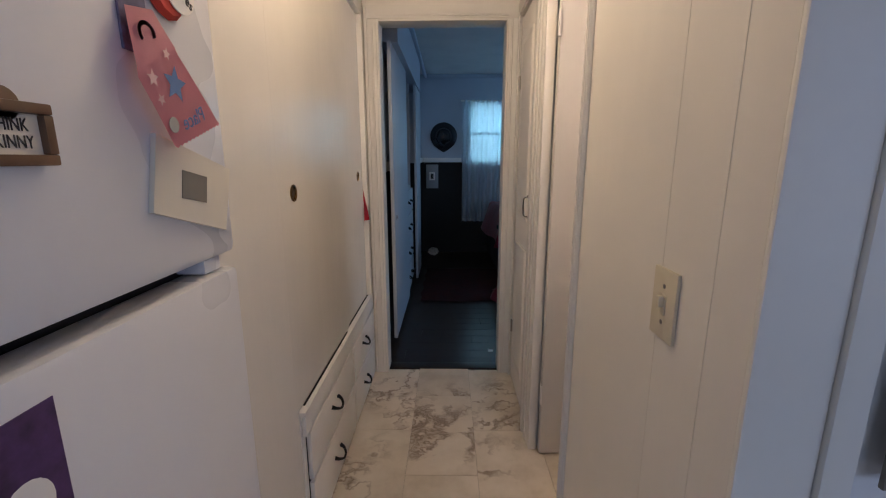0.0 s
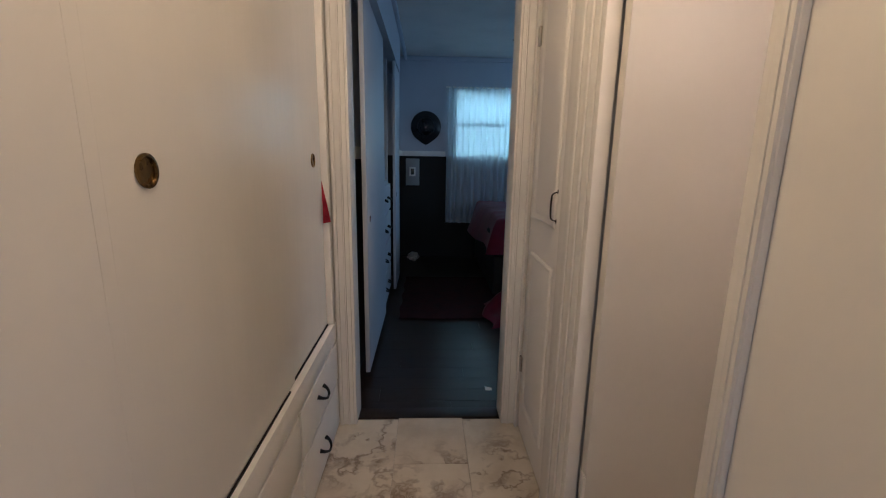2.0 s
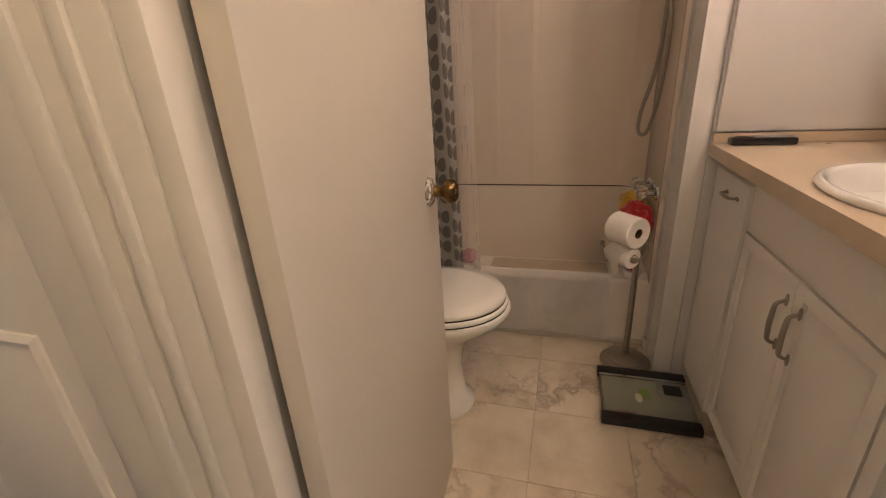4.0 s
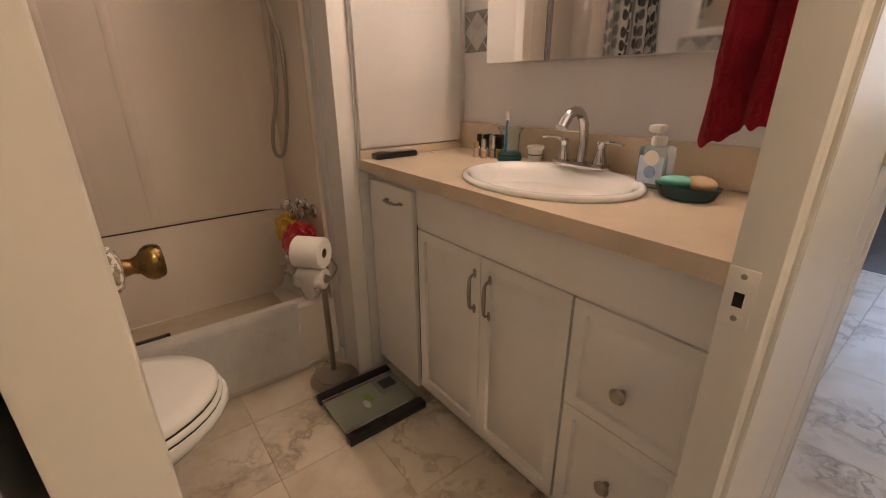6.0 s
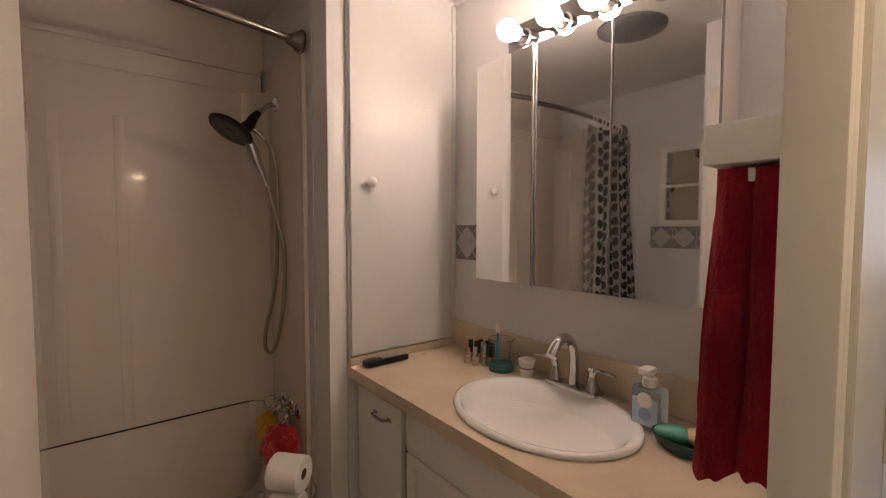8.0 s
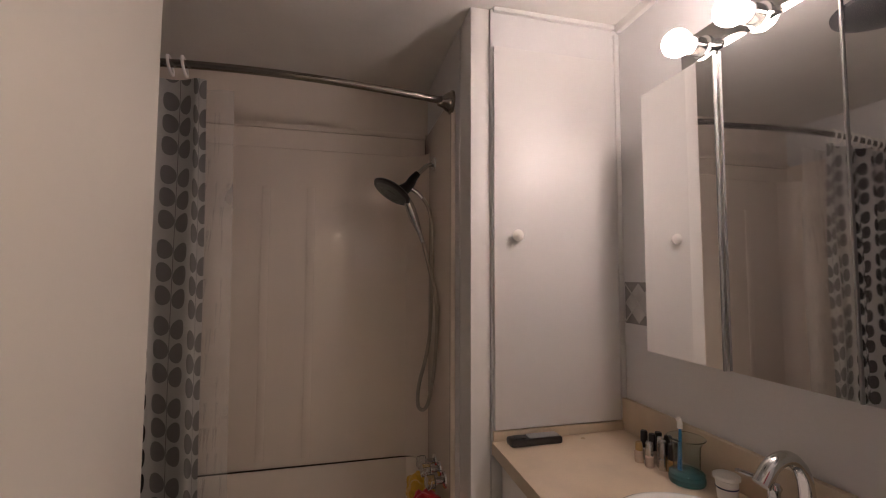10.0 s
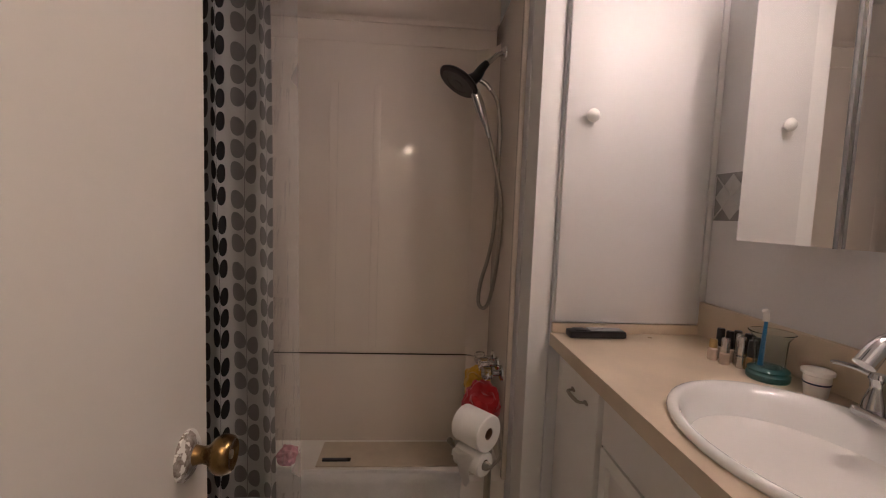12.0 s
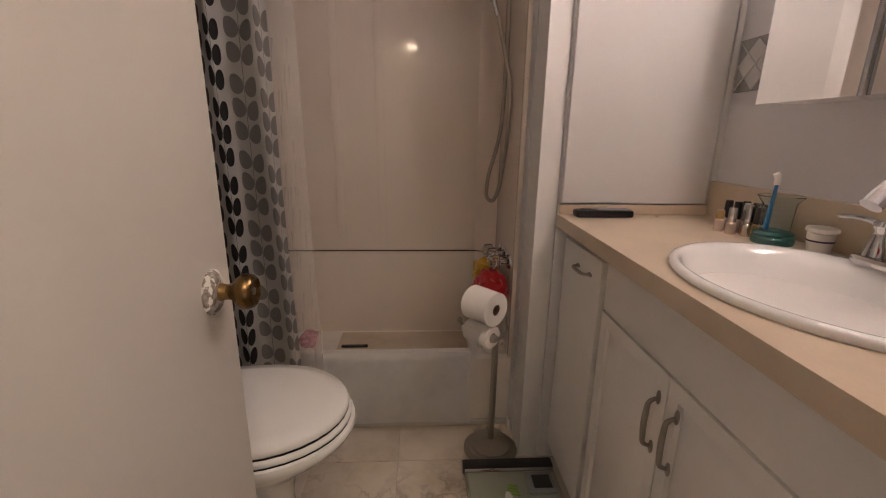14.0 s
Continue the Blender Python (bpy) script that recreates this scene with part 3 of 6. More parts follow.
def countertop():
    """Laminate top with an oval hole for the basin."""
    bm = bmesh.new()
    x0, x1, y0, y1 = 0.906, 2.108, SOUTH + 0.002, 1.70
    n = 48
    rings = {z: ([], []) for z in (0.857, 0.895)}
    for z, (inner, outer) in rings.items():
        for k in range(n):
            a = 2 * math.pi * k / n
            c, s = math.cos(a), math.sin(a)
            inner.append(bm.verts.new((SINK[0] + 0.235 * c, SINK[1] + 0.178 * s, z)))
            far = min(((x1 - SINK[0]) / c if c > 0 else (x0 - SINK[0]) / c) if abs(c) > 1e-6 else 9, ((y1 - SINK[1]) / s if s > 0 else (y0 - SINK[1]) / s) if abs(s) > 1e-6 else 9)
            outer.append(bm.verts.new((SINK[0] + far * c, SINK[1] + far * s, z)))
        for cx, cy in ((x0, y0), (x0, y1), (x1, y0), (x1, y1)):
            near = min(outer, key=lambda v: (v.co.x - cx) ** 2 + (v.co.y - cy) ** 2)
            near.co.x, near.co.y = cx, cy
        # the front edge runs slightly out of square
        for v in outer:
            if abs(v.co.y - y1) < 1e-5:
                v.co.y += 0.017 * (x1 - v.co.x) / (x1 - x0)
    (bi, bo), (ti, to) = rings[0.857], rings[0.895]
    for k in range(n):
        q = (k + 1) % n
        bm.faces.new((ti[k], to[k], to[q], ti[q]))
        bm.faces.new((bo[k], bi[k], bi[q], bo[q]))
        bm.faces.new((to[k], bo[k], bo[q], to[q]))
        bm.faces.new((bi[k], ti[k], ti[q], bi[q]))
    bmesh.ops.recalc_face_normals(bm, faces=bm.faces)
    return bm


top = thing("vanity_countertop", (1.5, 1.45, 0.857), "beige laminate vanity countertop with a low backsplash", "countertop")
part("top", countertop(), LAMINATE, top)
part("backsplash", box(0.908, 2.112, SOUTH + 0.001, SOUTH + 0.019, 0.896, 1.0, 0.003), LAMINATE, top)
part("side_splash", box(2.100, 2.114, SOUTH + 0.02, 1.696, 0.896, 0.926, 0.002), LAMINATE, top)

basin = thing("sink_basin", (SINK[0], SINK[1], 0.74), "white oval drop-in porcelain sink", "sink")


def oval_basin():
    bm = bmesh.new()
    n, loops = 48, []
    for a, b, z in ((0.240, 0.184, 0.885), (0.256, 0.201, 0.8965), (0.2585, 0.2035, 0.902), (0.256, 0.201, 0.908), (0.249, 0.194, 0.911), (0.241, 0.186, 0.910), (0.231, 0.176, 0.903), (0.222, 0.168, 0.889), (0.211, 0.158, 0.868), (0.195, 0.145, 0.843), (0.168, 0.124, 0.812), (0.13, 0.096, 0.786), (0.08, 0.06, 0.768), (0.02, 0.02, 0.760)):
        dy = 0.014 * min(1.0, max(0.0, (0.245 - a) / 0.03))
        loops.append([bm.verts.new((SINK[0] + a * math.cos(t), SINK[1] + dy + b * math.sin(t), z)) for t in (2 * math.pi * k / n for k in range(n))])
    for p, q in zip(loops, loops[1:]):
        for k in range(n):
            bm.faces.new((p[k], p[(k + 1) % n], q[(k + 1) % n], q[k]))
    bm.faces.new(loops[-1])
    bmesh.ops.recalc_face_normals(bm, faces=bm.faces)
    bmesh.ops.reverse_faces(bm, faces=bm.faces) if sum(f.normal.z for f in bm.faces) < 0 else None
    return bm


part("bowl", oval_basin(), PORCELAIN, basin, sharp=150)
part("drain", lathe([(0.022, 0), (0.022, 0.003), (0.014, 0.004), (0.003, 0.003)], (SINK[0], SINK[1] + 0.014, 0.761)), CHROME, basin, "chrome drain")

# ---- linen cupboard over the counter ----
cup = thing("linen_cupboard", (2.15, 1.45, 0.926), "white built-in wall cupboard with a plain door", "cupboard")
part("body", boxes((2.116, 2.245, SOUTH + 0.003, 1.697, 0.927, CEILING - 0.002)), BATHWALL, cup)
d = part("door", box(2.098, 2.115, 1.243, 1.692, 0.93, 2.162, 0.004), CUPPAINT, cup)
part("knob", lathe([(0.006, 0), (0.007, 0.012), (0.017, 0.018), (0.019, 0.026), (0.012, 0.034), (0.002, 0.036)], (2.098, 1.622, 1.538), "-x", 18), WHITE, d, "white round knob")
part("lower_body", boxes((2.116, 2.16, SOUTH + 0.003, 1.659, 0.0, 0.925)), BATHWALL, cup)

# ---- medicine cabinet ----
STRIP = surface("satin_strip", (0.30, 0.295, 0.285), 0.5, 0.2, var=0.03)
MY = 1.338
med = thing("medicine_cabinet", (1.48, SOUTH, 1.205), "three-door mirrored medicine cabinet on the wall", "cabinet")
part("box", box(1.108, 1.848, SOUTH + 0.002, MY - 0.008, 1.207, 1.922, 0.002), WHITE, med)
for x0, x1 in ((1.599, 1.850), (1.352, 1.595), (1.105, 1.348)):
    pane = box(x0, x1, MY - 0.006, MY, 1.204, 1.926)
    # the end door stands slightly ajar
    d = part("mirror_door", turned(pane, (1.850, MY - 0.006, 1.5), -1.9) if x0 > 1.5 else pane, MIRROR, med, "mirrored cabinet door")
    strip = boxes((x0 - 0.0014, x0 + 0.0018, MY - 0.004, MY + 0.0030, 1.203, 1.927))
    part("edge_strip", turned(strip, (1.850, MY - 0.006, 1.5), -1.9) if x0 > 1.5 else strip, STRIP, d, "chrome edge strip")

# ---- light bar ----
bar = thing("vanity_light_bar", (1.43, SOUTH, 1.93), "chrome vanity light bar with four globe bulbs", "lamp")
part("back_plate", box(1.16, 1.745, SOUTH + 0.002, 1.298, 1.93, 2.03, 0.005), BARCHROME, bar)
for n, x in enumerate((1.673, 1.525, 1.388, 1.247)):
    z = 1.980 - 0.008 * n
    s = part("socket", lathe([(0.028, 0), (0.028, 0.004), (0.0225, 0.006), (0.0225, 0.036), (0.020, 0.038), (0.014, 0.037)], (x, 1.2975, z), "y", 20), CHROME, bar)
    lit = n < 3
    part("bulb", lathe([(0.012, 0.0), (0.014, 0.008), (0.024, 0.018), (0.031, 0.032), (0.033, 0.044), (0.031, 0.058), (0.022, 0.070), (0.010, 0.0755), (0.001, 0.0765)], (x, 1.3325, z), "y", 20), (DIMBULB if n == 0 else BULB) if lit else PORCELAIN, s, "lit globe bulb" if lit else "unlit frosted globe bulb")

# ---- doors ----
CHIPPED = surface("chipped_white_brass", (0.80, 0.78, 0.74), 0.3, var=0.02, scale=42, fine=90, bump=0.2, dirt=(0.10, 0.055, 0.025), worn=0.46)
bath_door = thing("bathroom_door", (0.915, 2.425, 0.012), "cream-painted flush bathroom door standing open", "door")
HINGE = (0.890, 2.403, 0.0)
leaf = part("leaf", turned(box(0.890, 1.518, 2.403, 2.436, 0.012, 2.0, 0.002), HINGE, 2.6), DIMLEAFPAINT, bath_door)
part("rosette", turned(lathe([(0.034, 0), (0.034, 0.004), (0.026, 0.010), (0.014, 0.013)], (1.450, 2.403, 0.898), "-y", 24), HINGE, 2.6), CHIPPED, leaf, "chipped white-painted rosette")
part("knob", turned(lathe([(0.018, 0.008), (0.013, 0.014), (0.0115, 0.024), (0.014, 0.032), (0.022, 0.038), (0.0265, 0.045), (0.027, 0.052), (0.0245, 0.060), (0.021, 0.063), (0.017, 0.060), (0.002, 0.058)], (1.450, 2.403, 0.898), "-y", 24), HINGE, 2.6), BRASS, leaf, "worn brass door knob")
part("key_button", turned(lathe([(0.006, 0.057), (0.006, 0.061), (0.002, 0.062)], (1.450, 2.403, 0.898), "-y", 12), HINGE, 2.6), NICKEL, leaf)
for z in (0.30, 1.78):
    part("hinge", boxes((0.8865, 0.8895, 2.402, 2.436, z - 0.042, z + 0.042), (0.880, 0.8885, 2.394, 2.4025, z - 0.045, z + 0.045), bevel=0.001), DOORPAINT, bath_door, "paint-spattered hinge")

linen_door = thing("linen_closet_door", (0.88, 2.9, 0.012), "narrow cream raised-panel closet door", "door")


def linen_leaf():
    bm = bmesh.new()
    y0, y1 = 2.694, 3.118
    x = 0.862
    box(x, x + 0.03, y0, y1, 0.012, 2.0, 0.003, bm)
    return bm


leaf = part("leaf", linen_leaf(), DOORPAINT, linen_door)


def side_panel(y0, y1, z0, z1, x):
    """A raised field on a door that faces -x."""
    bm = box(x, x + 0.004, y0, y1, z0, z1)
    front = min(bm.faces, key=lambda f: f.calc_center_median().x)
    bmesh.ops.inset_region(bm, faces=[front], thickness=0.012, depth=0.005)
    bmesh.ops.inset_region(bm, faces=[front], thickness=0.02, depth=-0.007)
    bmesh.ops.inset_region(bm, faces=[front], thickness=0.03, depth=0.006)
    return bm


for z0, z1 in ((0.16, 0.86), (1.0, 1.88)):
    part("raised_panel", side_panel(2.76, 3.05, z0, z1, 0.858), DOORPAINT, leaf)


def bow_side(at, length, out, r=0.005):
    return arch_pull(at, length, "z", out, r)


part("handle", bow_side((0.861, 2.757, 1.075), 0.115, (-1, 0, 0), 0.0034), BLACKIRON, leaf, "dark metal bow handle")
for z in (0.33, 1.69):
    part("hinge", boxes((0.852, 0.862, 3.10, 3.125, z - 0.035, z + 0.035), bevel=0.002), NICKEL, leaf, "dull metal butterfly hinge")

# ---- hall closet with sliding doors and drawers ----
closet = thing("hall_closet", (-0.2, 2.5, 0), "white built-in hall closet with sliding doors above drawers", "closet")
part("drawer_case", boxes((-0.58, 0.018, 1.925, 3.145, 0.0, 0.50)), WHITE, closet)
part("ledge", boxes((-0.58, 0.034, 1.925, 3.145, 0.50, 0.516), (0.020, 0.033, 1.925, 3.145, 0.430, 0.499), bevel=0.003), WHITE, closet)
# solid black block in place of the closet's unlit inside
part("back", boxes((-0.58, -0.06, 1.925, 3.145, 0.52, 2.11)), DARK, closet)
part("head_rail", boxes((-0.06, 0.03, 1.925, 3.145, 2.03, 2.12), bevel=0.003), WHITE, closet)
part("end_stile", boxes((-0.05, 0.03, 3.105, 3.15, 0.517, 2.03), bevel=0.003), WHITE, closet)
part("near_stile", boxes((-0.05, 0.0136, 1.9045, 1.9288, 0.0, 2.12)), GLOSSPANEL, closet)
# black sheet puts shade into the slits round the drawers
part("drawer_shadow_gap", boxes((0.0182, 0.0195, 1.952, 3.143, 0.015, 0.429)), DARK, closet, "black sheet painting the shade round the drawers")
part("track", boxes((0.0142, 0.019, 1.965, 2.56, 0.5165, 0.5215)), DARK, closet, "dark door track")
part("far_track", boxes((0.0052, 0.0105, 2.63, 3.10, 0.5165, 0.5215)), DARK, closet, "dark door track")
door_a = part("sliding_door", box(-0.005, 0.0136, 1.929, 2.62, 0.522, 2.028, 0.0), GLOSSPANEL, closet, "cream gloss-painted sliding door")
door_b = part("sliding_door", box(-0.012, 0.005, 2.622, 3.104, 0.522, 2.028, 0.0), GLOSSPANEL, closet, "cream gloss-painted sliding door")


def finger_pull(y, z, x):
    return lathe([(0.026, 0), (0.026, 0.003), (0.021, 0.004), (0.019, -0.004), (0.003, -0.005)], (x, y, z), "x", 24)


part("finger_pull", finger_pull(2.016, 1.20, 0.0145), BRASS, door_a, "recessed brass finger pull")
part("finger_pull", finger_pull(2.985, 1.21, 0.0055), BRASS, door_b, "recessed brass finger pull")
for y0, y1 in ((1.957, 2.575), (2.595, 3.14)):
    for z0, z1 in ((0.246, 0.424), (0.022, 0.234)):
        d = part("drawer", box(0.018, 0.035, y0, y1, z0, z1, 0.003), WHITE, closet)
        ym, zm = {1.957: 2.24, 2.595: 2.83}[y0], z0 + 0.105
        part("handle", tube([(0.036, ym - 0.042, zm + 0.012), (0.052, ym - 0.036, zm + 0.004), (0.063, ym - 0.018, zm - 0.006), (0.064, ym, zm - 0.011), (0.063, ym + 0.018, zm - 0.006), (0.052, ym + 0.036, zm + 0.004), (0.036, ym + 0.042, zm + 0.012)], lambda t: 0.0045 + 0.004 * abs(2 * t - 1) ** 3, 8, 4), BLACKIRON, d, "black iron bail pull")
tall = thing("tall_cabinet", (-0.2, 1.68, 0), "tall cream cabinet beside the refrigerator", "cabinet")
part("body", boxes((-0.58, -0.005, 1.462, 1.906, 0.0, 2.11)), PANEL, tall)
d = part("door", box(-0.004, 0.0136, 1.466, 1.904, 0.03, 2.10, 0.0), GLOSSPANEL, tall)
part("handle", arch_pull((0.0145, 1.570, 0.858), 0.11, "z", (1, 0, 0), 0.0058), BLACKIRON, d, "black iron bow handle")

# ---- refrigerator ----
fridge = thing("refrigerator", (-0.25, 1.08, 0), "white top-freezer refrigerator with textured doors", "refrigerator")
part("body", box(-0.62, 0.028, 0.71, 1.450, 0.02, 1.70, 0.01), FRIDGE, fridge)
fd = part("freezer_door", box(0.034, 0.10, 0.705, 1.478, 1.140, 1.71, 0.014), FRIDGE, fridge)
part("lower_door", box(0.034, 0.10, 0.705, 1.478, 0.06, 1.112, 0.012), FRIDGE, fridge)
part("gasket", boxes((0.028, 0.034, 0.72, 1.44, 0.08, 1.69)), BLACK, fridge, "dark rubber door gasket")
part("hinge_cap", boxes((0.035, 0.085, 1.40, 1.448, 1.114, 1.138), bevel=0.004), FRIDGE, fridge)
part("grille", boxes((0.0, 0.08, 0.72, 1.44, 0.0, 0.055)), BLACK, fridge, "dark base grille")

# ---- toilet ----
toilet = thing("toilet", (1.80, 2.70, 0), "white porcelain toilet with the lid closed", "toilet")
TX = 1.79


def egg(z, tip, back, half, n=36, square=0.0):
    """An elongated oval outline, round at the tip, at height z."""
    tip, back, z = tip + 0.012, back + 0.004, z * 1.13
    mid = tip + half * 1.25
    pts = []
    for k in range(n):
        a = 2 * math.pi * k / n
        c, s = math.cos(a), math.sin(a)
        pts.append((TX + half * c, mid + (s * (back - mid) if s > 0 else s * (mid - tip)), z))
    return pts


def stacked(outlines, flat_top=True):
    bm = bmesh.new()
    loops = [[bm.verts.new(p) for p in o] for o in outlines]
    n = len(loops[0])
    for a, b in zip(loops, loops[1:]):
        for k in range(n):
            bm.faces.new((a[k], a[(k + 1) % n], b[(k + 1) % n], b[k]))
    bm.faces.new(list(reversed(loops[0])))
    bm.faces.new(loops[-1])
    bmesh.ops.recalc_face_normals(bm, faces=bm.faces)
    return bm


part("bowl", stacked([egg(0.0, 2.41, 2.98, 0.108), egg(0.02, 2.405, 2.98, 0.11), egg(0.05, 2.44, 2.97, 0.095), egg(0.16, 2.45, 2.96, 0.095), egg(0.235, 2.435, 2.95, 0.108), egg(0.285, 2.385, 2.945, 0.138), egg(0.325, 2.318, 2.94, 0.170), egg(0.352, 2.283, 2.94, 0.189), egg(0.371, 2.273, 2.94, 0.196), egg(0.378, 2.277, 2.93, 0.193)]), PORCELAIN, toilet, sharp=60)
# solid black fills draw the shade lines under seat and lid
part("bumper_gap", stacked([egg(0.3781, 2.287, 2.88, 0.1855), egg(0.3810, 2.287, 2.88, 0.1855)]), DARK, toilet, "black fill painting the shade under the seat")
part("lid_gap", stacked([egg(0.3966, 2.2925, 2.88, 0.1808), egg(0.4005, 2.2925, 2.88, 0.1808)]), DARK, toilet, "black fill painting the shade under the lid")
part("seat", stacked([egg(0.3811, 2.288, 2.88, 0.184), egg(0.384, 2.285, 2.88, 0.187), egg(0.394, 2.284, 2.88, 0.188), egg(0.3965, 2.287, 2.88, 0.186)]), PORCELAIN, toilet, sharp=60)
part("lid", stacked([egg(0.4006, 2.294, 2.88, 0.180), egg(0.404, 2.290, 2.88, 0.183), egg(0.414, 2.290, 2.88, 0.183), egg(0.420, 2.296, 2.875, 0.18), egg(0.424, 2.34, 2.86, 0.15), egg(0.4255, 2.45, 2.8, 0.07)]), PORCELAIN, toilet, sharp=60)
part("tank", box(1.59, 1.99, 2.95, 3.135, 0.43, 0.765, 0.02), PORCELAIN, toilet)
part("tank_lid", box(1.58, 2.00, 2.94, 3.14, 0.766, 0.798, 0.01), PORCELAIN, toilet)
part("flush_lever", tube([(1.67, 2.935, 0.70), (1.67, 2.92, 0.70), (1.72, 2.915, 0.69)], 0.006, 8, 4), CHROME, toilet, "chrome flush lever")

# ---- shower curtain, rod ----
ROD = surface("dark_bronze_chrome", (0.26, 0.235, 0.21), 0.2, 1.0, var=0.08, fine=90, bump=0.02)
rod = thing("shower_rod", (2.25, 2.45, 2.045), "curved brushed-metal shower curtain rod", "rod")


def rod_x(y):
    return 2.305 - 0.085 * math.sin(math.pi * (y - 1.777) / 1.36)


part("tube", tube([(rod_x(1.782 + k * 0.1354), 1.782 + k * 0.1354, 2.045) for k in range(11)], 0.0125, 12, 3), ROD, rod)
for y, ax in ((1.7765, "y"), (3.1355, "-y")):
    part("flange", lathe([(0.042, 0), (0.043, 0.008), (0.036, 0.013), (0.034, 0.020), (0.022, 0.036), (0.017, 0.054)], (2.305, y, 2.045), ax, 24), ROD, rod)


def leaf_print():
    """Cloth printed with columns of paired grey and black leaves."""
    m, nt, b = nodes_of("leaf_print_cloth")
    uv = nt.nodes.new("ShaderNodeUVMap")
    uv.uv_map = "cloth"
    sep = nt.nodes.new("ShaderNodeSeparateXYZ")
    nt.links.new(uv.outputs[0], sep.inputs[0])

    def math_of(op, a, c=0.0, clamp=False):
        n = nt.nodes.new("ShaderNodeMath")
        n.operation = op
        for slot, value in ((0, a), (1, c)):
            if hasattr(value, "is_linked"):
                nt.links.new(value, n.inputs[slot])
            else:
                n.inputs[slot].default_value = value
        return n.outputs[0]

    u, v = sep.outputs[0], sep.outputs[1]
    cu = math_of("DIVIDE", u, 0.128)
    col = math_of("FLOOR", cu)
    fu = math_of("SUBTRACT", math_of("FRACT", cu), 0.5)
    side = math_of("SIGN", fu)
    au = math_of("ABSOLUTE", fu)
    shift = math_of("MULTIPLY", math_of("FRACT", math_of("MULTIPLY", col, 0.37)), 0.11)
    cv = math_of("MULTIPLY", math_of("FRACT", math_of("DIVIDE", math_of("ADD", math_of("ADD", v, shift), math_of("MULTIPLY", side, 0.005)), 0.222)), 3.3)
    fv = math_of("SUBTRACT", math_of("FRACT", cv), 0.5)
    tilt = math_of("SUBTRACT", fv, math_of("MULTIPLY", math_of("SUBTRACT", au, 0.2), 0.35))
    dx = math_of("DIVIDE", math_of("SUBTRACT", au, 0.215), 0.20)
    # the lobes are blunt outside and narrow towards the stem
    waist = math_of("ADD", 0.30, math_of("MULTIPLY", math_of("MINIMUM", math_of("ADD", dx, 1.0), 1.0), 0.12))
    dy = math_of("DIVIDE", tilt, waist)
    d2 = math_of("ADD", math_of("POWER", math_of("ABSOLUTE", dx), 3.0), math_of("POWER", math_of("ABSOLUTE", dy), 2.4))
    gap = math_of("LESS_THAN", cv, 3.0)
    leafy = math_of("MULTIPLY", math_of("LESS_THAN", d2, 1.0), gap)
    stem = math_of("LESS_THAN", au, 0.010)
    pick = math_of("FRACT", math_of("MULTIPLY", col, 0.381))
    shade = ramp_of(nt, pick, [(0.0, (0.014, 0.014, 0.015)), (0.36, (0.03, 0.029, 0.029)), (0.66, (0.07, 0.068, 0.066)), (0.95, (0.13, 0.126, 0.122))])
    late = math_of("GREATER_THAN", col, 8.5)
    leafcol = mixed(nt, late, shade, (0.25, 0.24, 0.23))
    mask = math_of("MAXIMUM", leafy, stem)
    weave = noise_of(nt, position(nt), 350, 2)
    base = mixed(nt, weave, (0.55, 0.535, 0.515), (0.64, 0.62, 0.595))
    c = mixed(nt, mask, base, leafcol)
    nt.links.new(c, b.inputs["Base Color"])
    b.inputs["Roughness"].default_value = 0.7
    bumped(nt, b, weave, 0.15, 0.0005)
    return m


CLOTH = leaf_print()
curtain = thing("shower_curtain", (2.25, 2.85, 0.25), "shower curtain printed with grey and black leaves, drawn aside", "curtain")


def curtain_at(u, v, y0, y1, folds, depth, off, bottom, top):
    z = bottom + (top - bottom) * v
    spread = 1.0 + 0.04 * (1 - v)
    y = y1 - (y1 - y0) * u ** 1.45 * spread + 0.012 * math.sin(2 * math.pi * folds * u + 0.8 + 1.1 * v)
    x = rod_x(min(3.1, max(1.8, y))) + off + depth * (1 - 0.65 * max(0.0, u - 0.72) / 0.28) * (0.55 + 0.45 * (1 - v)) * math.sin(2 * math.pi * folds * u + 0.6 * math.sin(3 * v))
    x += 0.006 * math.sin(9 * v + 14 * u) - (0.035 + 0.11 * (1 - v)) * (1 - u) ** 1.2
    return (x, y, z)


part("cloth", sheet(150, 46, lambda u, v: curtain_at(u, v, 2.556, 3.12, 6, 0.034, -0.012, 0.24, 1.995), 0.0016, (1.38, 1.76)), CLOTH, curtain, sharp=80)


def film_of():
    """Thin frosted vinyl: mostly see-through, a little white."""
    m, nt, b = nodes_of("frosted_liner")
    b.inputs["Base Color"].default_value = (0.82, 0.79, 0.76, 1)
    b.inputs["Roughness"].default_value = 0.25
    clear = nt.nodes.new("ShaderNodeBsdfTransparent")
    mix = nt.nodes.new("ShaderNodeMixShader")
    nt.links.new(ramp_of(nt, noise_of(nt, position(nt), 4, 2), [(0.2, (0.25,) * 3), (0.8, (0.33,) * 3)]), mix.inputs[0])
    nt.links.new(clear.outputs[0], mix.inputs[1])
    nt.links.new(b.outputs[0], mix.inputs[2])
    nt.links.new(mix.outputs[0], nt.nodes["Material Output"].inputs[0])
    return m


LINER = film_of()
part("liner", sheet(90, 24, lambda u, v: curtain_at(u, v, 2.492, 3.10, 5, 0.022, 0.045, 0.215, 1.99), 0.001, (1.7, 1.8)), LINER, curtain, "translucent white liner", sharp=80)
